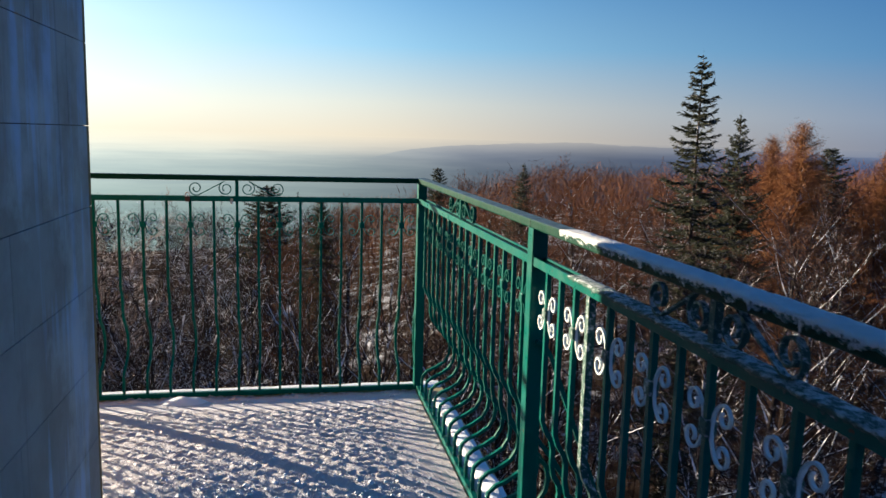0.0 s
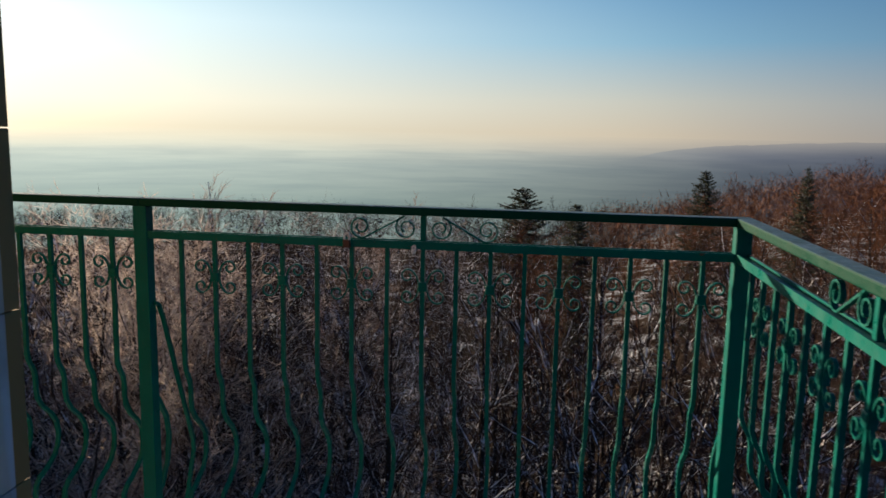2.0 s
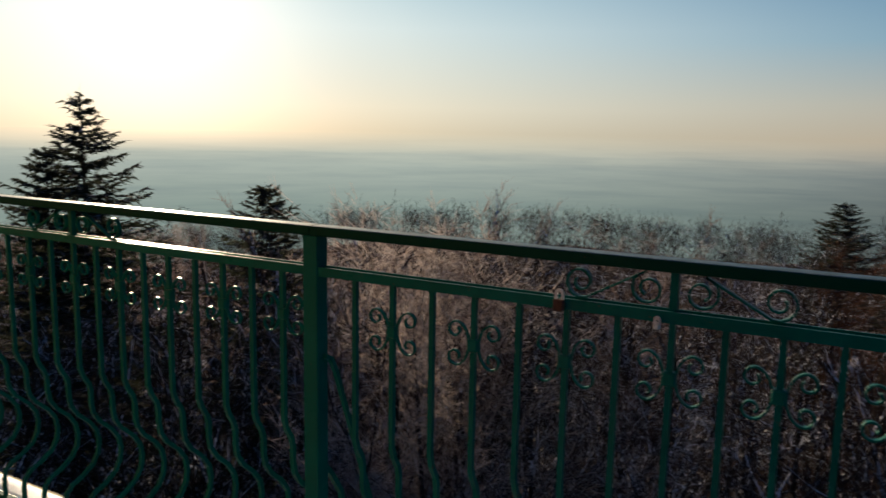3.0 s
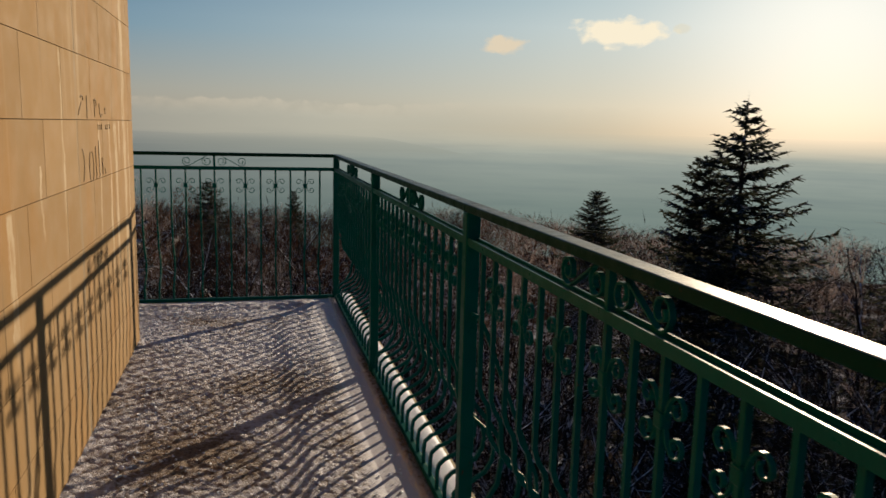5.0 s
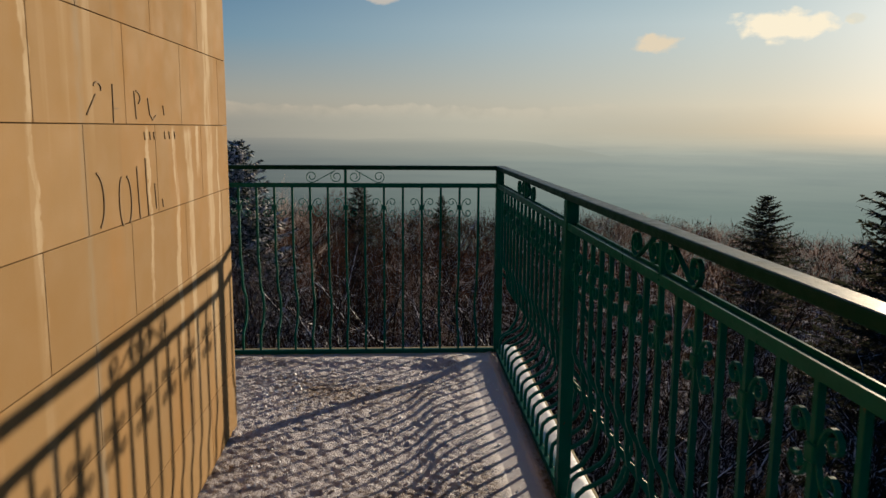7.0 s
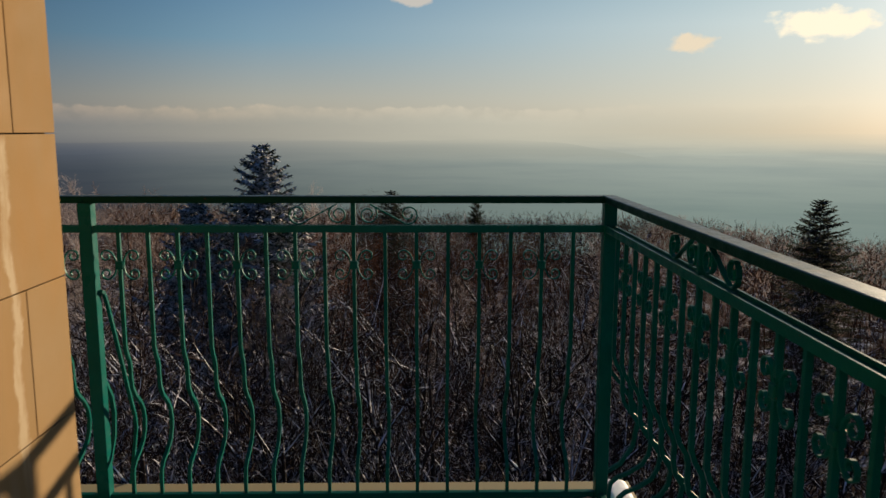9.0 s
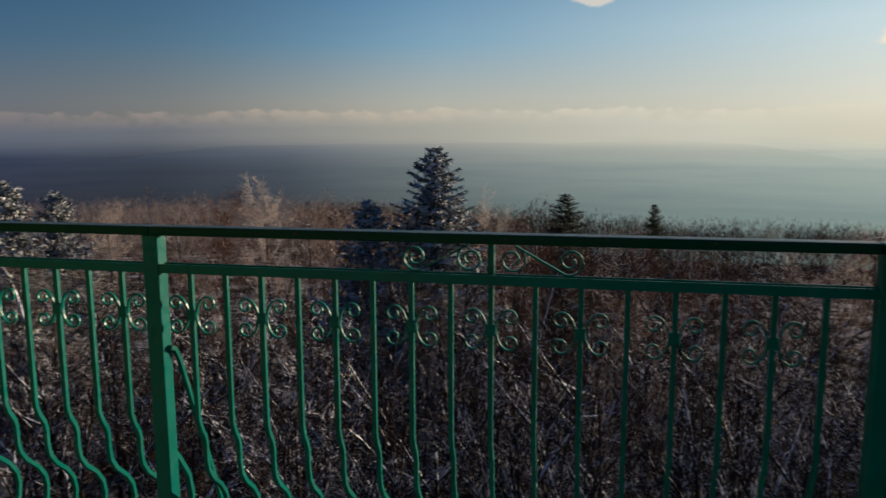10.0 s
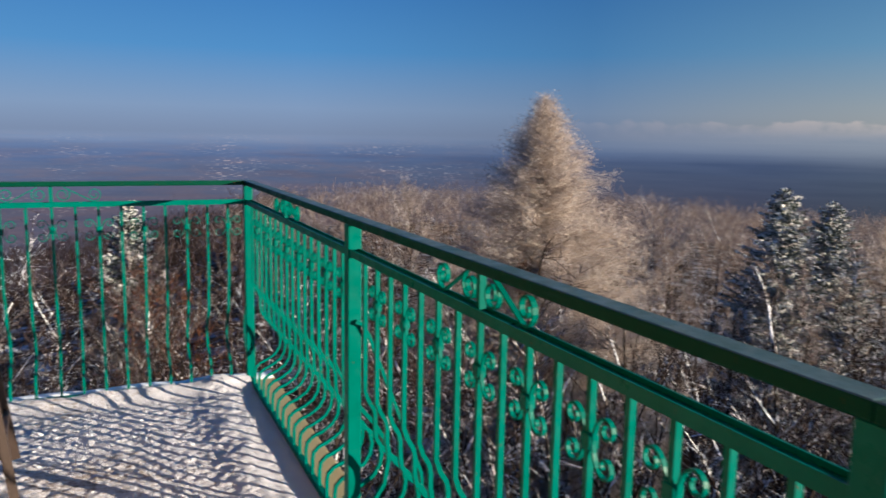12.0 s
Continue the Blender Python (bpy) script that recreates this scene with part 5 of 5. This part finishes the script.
for kind, yaw, el, dist, wide in (("hoar", 177.07, -8.58, 15, 0.9), ("grey", 183.11, -9.6, 13, 0.8), ("hoar", 188.65, -9.09, 16, 1.0), ("hoar", 194.67, -10.3, 14, 0.9), ("hoar", 200.19, -9.79, 17, 1.0)):
    x, y = seen_from(*FROM_CORNER, yaw, dist)
    stand(BARE[kind], x, y, 1.37 + dist * math.tan(radians(el)) - ground_z(x, y), 12.0, rnd, wide)
for k in range(16):
    yaw, dist = 79 + 1.5 * k + rnd.uniform(-0.6, 0.6), rnd.uniform(22, 52)
    x, y = seen_from(-4.2, -0.6, yaw, dist)
    stand(BARE[("grey", "brown", "dark", "brown")[k % 4]], x, y, 1.37 + dist * math.tan(radians(rnd.uniform(-7.2, -5.7))) - ground_z(x, y), 12.0, rnd, rnd.uniform(0.9, 1.15))
for kind, yaw, el, dist in (("hoar", 38.2, -5.6, 16.5), ("hoar", 36.4, -4.7, 15.5), ("hoar", 34.6, -5.1, 17.0), ("hoar", 32.6, -4.8, 15.0), ("hoar", 31.2, -4.3, 16.5), ("hoar", 29.2, -5.5, 17.5), ("plum", 27.0, -6.2, 19.0),
                            ("plum", 24.0, -6.6, 24.0), ("plum", 20.5, -6.0, 26.0), ("plum", 17.5, -5.8, 24.0), ("plum", 15.0, -6.0, 27.0), ("plum", 12.0, -6.6, 25.0)):
    x, y = seen_from(-0.676, -1.23, yaw, dist)
    stand(COPPICE[kind], x, y, 1.37 + dist * math.tan(radians(el)) - ground_z(x, y), 12.0, crn, 0.9)
for kind in (*BARE.values(), *COPPICE.values()):
    for spare in kind:
        if spare.get("used") is None:
            for ob in [*spare.children, spare]:
                bpy.data.objects.remove(ob)


# ---------------------------------------------------------------- cladding of the tower
BLOCKS = {}


def block_mesh(w, mat):
    key = round(w, 3), mat.name
    if key not in BLOCKS:
        BLOCKS[key] = Shape().box(0.001, 0, 0.001, w - 0.001, 0.032, 0.249, 0.0014).mesh("block", mat)
    return BLOCKS[key]


def clad(length, joints_a, joints_b, m, z0, z1, mat=STONE):
    """Courses of blocks along local x, standing proud towards local y."""
    n = int(round((z1 - z0) / 0.25))
    for c in range(n):
        cuts = [0.0] + [j for j in (joints_b if c % 2 else joints_a) if 0.03 < j < length - 0.03] + [length]
        for p, q in zip(cuts, cuts[1:]):
            part_me("block", block_mesh(q - p, mat), tower, "", m @ pose(p, -0.002, z0 + 0.25 * c))


NL, EL = TX1 - TX0, TY1 - TY0 - 0.031
clad(NL, [0.135 + 0.503 * k for k in range(10)], [0.41 + 0.503 * k for k in range(10)], pose(TX0, TY1 - 0.03, 0), -0.158, 2.842)
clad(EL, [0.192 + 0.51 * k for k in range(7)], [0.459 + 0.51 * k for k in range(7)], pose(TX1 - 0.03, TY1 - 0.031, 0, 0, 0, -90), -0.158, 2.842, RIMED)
clad(EL, [0.2 + 0.51 * k for k in range(7)], [0.46 + 0.51 * k for k in range(7)], pose(TX0 + 0.03, TY0, 0, 0, 0, 90), -0.158, 2.842)

# ---------------------------------------------------------------- small things


def snow_heap(x, y, r, tall, seed):
    verts, faces = [(x, y, floor_z(x, y) + tall)], []
    for k in range(1, 6):
        for i in range(18):
            t = 2 * math.pi * i / 18
            rr = r * k / 5 * (1 + 0.25 * noise.noise((math.cos(t) * 2, math.sin(t) * 2, seed)))
            px, py = x + rr * math.cos(t), y + rr * 0.55 * math.sin(t)
            z = floor_z(px, py) - 0.004 + tall * math.cos(math.pi / 2 * k / 5) * (1 + 0.3 * noise.noise((px * 20, py * 20, seed)))
            verts.append((px, py, z))
    for i in range(18):
        faces.append((0, 1 + i, 1 + (i + 1) % 18))
    for k in range(4):
        for i in range(18):
            p, q = 1 + k * 18, 1 + (k + 1) * 18
            faces.append((p + i, q + i, q + (i + 1) % 18, p + (i + 1) % 18))
    return tagged(new("snow_heap", mesh_of("snow_heap", verts, faces, SNOW, True)), "small heap of snow against the bottom rail", "snow", kind="stuff")


snow_heap(-1.15, -0.070, 0.13, 0.030, 2.0)
snow_heap(-2.45, -0.06, 0.12, 0.03, 5.0)


def padlock(x, z, body_mat, label, size=1.0):
    base = new("padlock")
    base.matrix_basis = pose(x, -0.030, z)
    tagged(base, label, "padlock")
    part_me("body", Shape().box(-0.013 * size, -0.008, -0.030 * size, 0.013 * size, 0.008, 0.0, 0.003).mesh("body", body_mat), base)
    arc = [(0.009 * size * math.cos(t), 0, 0.014 * size + 0.009 * size * math.sin(t)) for t in [math.pi * i / 10 for i in range(11)]]
    part_me("shackle", Shape().sweep([(0.009 * size, 0, -0.003)] + arc + [(-0.009 * size, 0, -0.003)], (0, 1, 0), 0.005, 0.005).mesh("shackle", STEEL), base)
    return base


padlock(-1.118, 1.020, RUST, "rusty brown padlock hung on the railing", 0.85)
padlock(-0.913, 0.998, STEEL, "small pale steel padlock hung on the railing", 0.45)


def stool(m):
    """A plain wooden stool with splayed legs, beside the tower's corner."""
    base = new("wooden_stool")
    base.matrix_basis = m
    tagged(base, "old dark wooden stool standing beside the tower corner", "stool")
    part_me("seat", Shape().box(-0.17, -0.17, 0.43, 0.17, 0.17, 0.455, 0.008).mesh("seat", GREYWOOD), base)
    part_me("apron", Shape().box(-0.15, -0.15, 0.35, 0.15, 0.15, 0.43, 0.004).mesh("apron", GREYWOOD), base)
    for x in (-1, 1):
        for y in (-1, 1):
            part_me("leg", Shape().sweep([(x * 0.145, y * 0.145, 0.43), (x * 0.20, y * 0.20, 0.0)], (0, 1, 0), 0.03, 0.03).mesh("leg", DARKWOOD), base)
    for k in (-0.178, 0.178):
        part_me("stretcher", Shape().box(-0.165, k - 0.009, 0.15, 0.165, k + 0.009, 0.18, 0.003).mesh("stretcher", DARKWOOD), base)
        part_me("stretcher", Shape().box(k - 0.009, -0.165, 0.19, k + 0.009, 0.165, 0.22, 0.003).mesh("stretcher", DARKWOOD), base)
    return base


stool(pose(-6.13, -4.45, floor_z(-6.13, -4.45) + 0.003, 0, 0, 4))


def arc(x, z, rx, rz, a0, a1):
    return [(x + rx * math.cos(radians(a0 + (a1 - a0) * i / 8)), z + rz * math.sin(radians(a0 + (a1 - a0) * i / 8))) for i in range(9)]


def scratch_marks():
    """A year cut into the stone, and worn strokes round it that can no longer be read."""
    s = Shape()
    year = [arc(-4.665, 1.165, 0.046, 0.066, 100, 250), arc(-4.835, 1.15, 0.026, 0.062, -75, 80), arc(-4.862, 1.15, 0.032, 0.062, 100, 250), [(-4.946, 1.232), (-4.950, 1.16), (-4.955, 1.092)],
            [(-5.017, 1.252), (-5.019, 1.17), (-5.025, 1.094)]]
    worn = [arc(-4.708, 1.423, 0.022, 0.014, 20, 200), [(-4.695, 1.408), (-4.668, 1.385), (-4.640, 1.362)], [(-4.803, 1.438), (-4.802, 1.39), (-4.800, 1.346)], [(-4.806, 1.379), (-4.832, 1.380)],
            [(-4.955, 1.428), (-4.960, 1.39), (-4.964, 1.355)], arc(-4.968, 1.411, 0.032, 0.018, 95, 235), [(-5.063, 1.414), (-5.075, 1.37), (-5.100, 1.355), (-5.128, 1.368)], [(-5.198, 1.397), (-5.207, 1.370)],
            [(-5.087, 1.178), (-5.096, 1.106)], [(-5.152, 1.128), (-5.158, 1.104)]]
    worn += [[(x, 1.322), (x - 0.006, 1.300)] for x in (-5.02, -5.065, -5.10, -5.20, -5.245, -5.30)]
    for strokes, wide in ((year, 0.0050), (worn, 0.0042)):
        for pts in strokes:
            s.sweep([(x - 0.05, TY1 + 0.0012, z) for x, z in pts], (0, 1, 0), 0.0024, wide)
    return tagged(new("scratch_marks", s.mesh("scratch_marks", SCRATCH)), "year 2011 and worn strokes scratched into the sandstone wall", "graffiti", kind="stuff")


scratch_marks().matrix_basis = SKEW
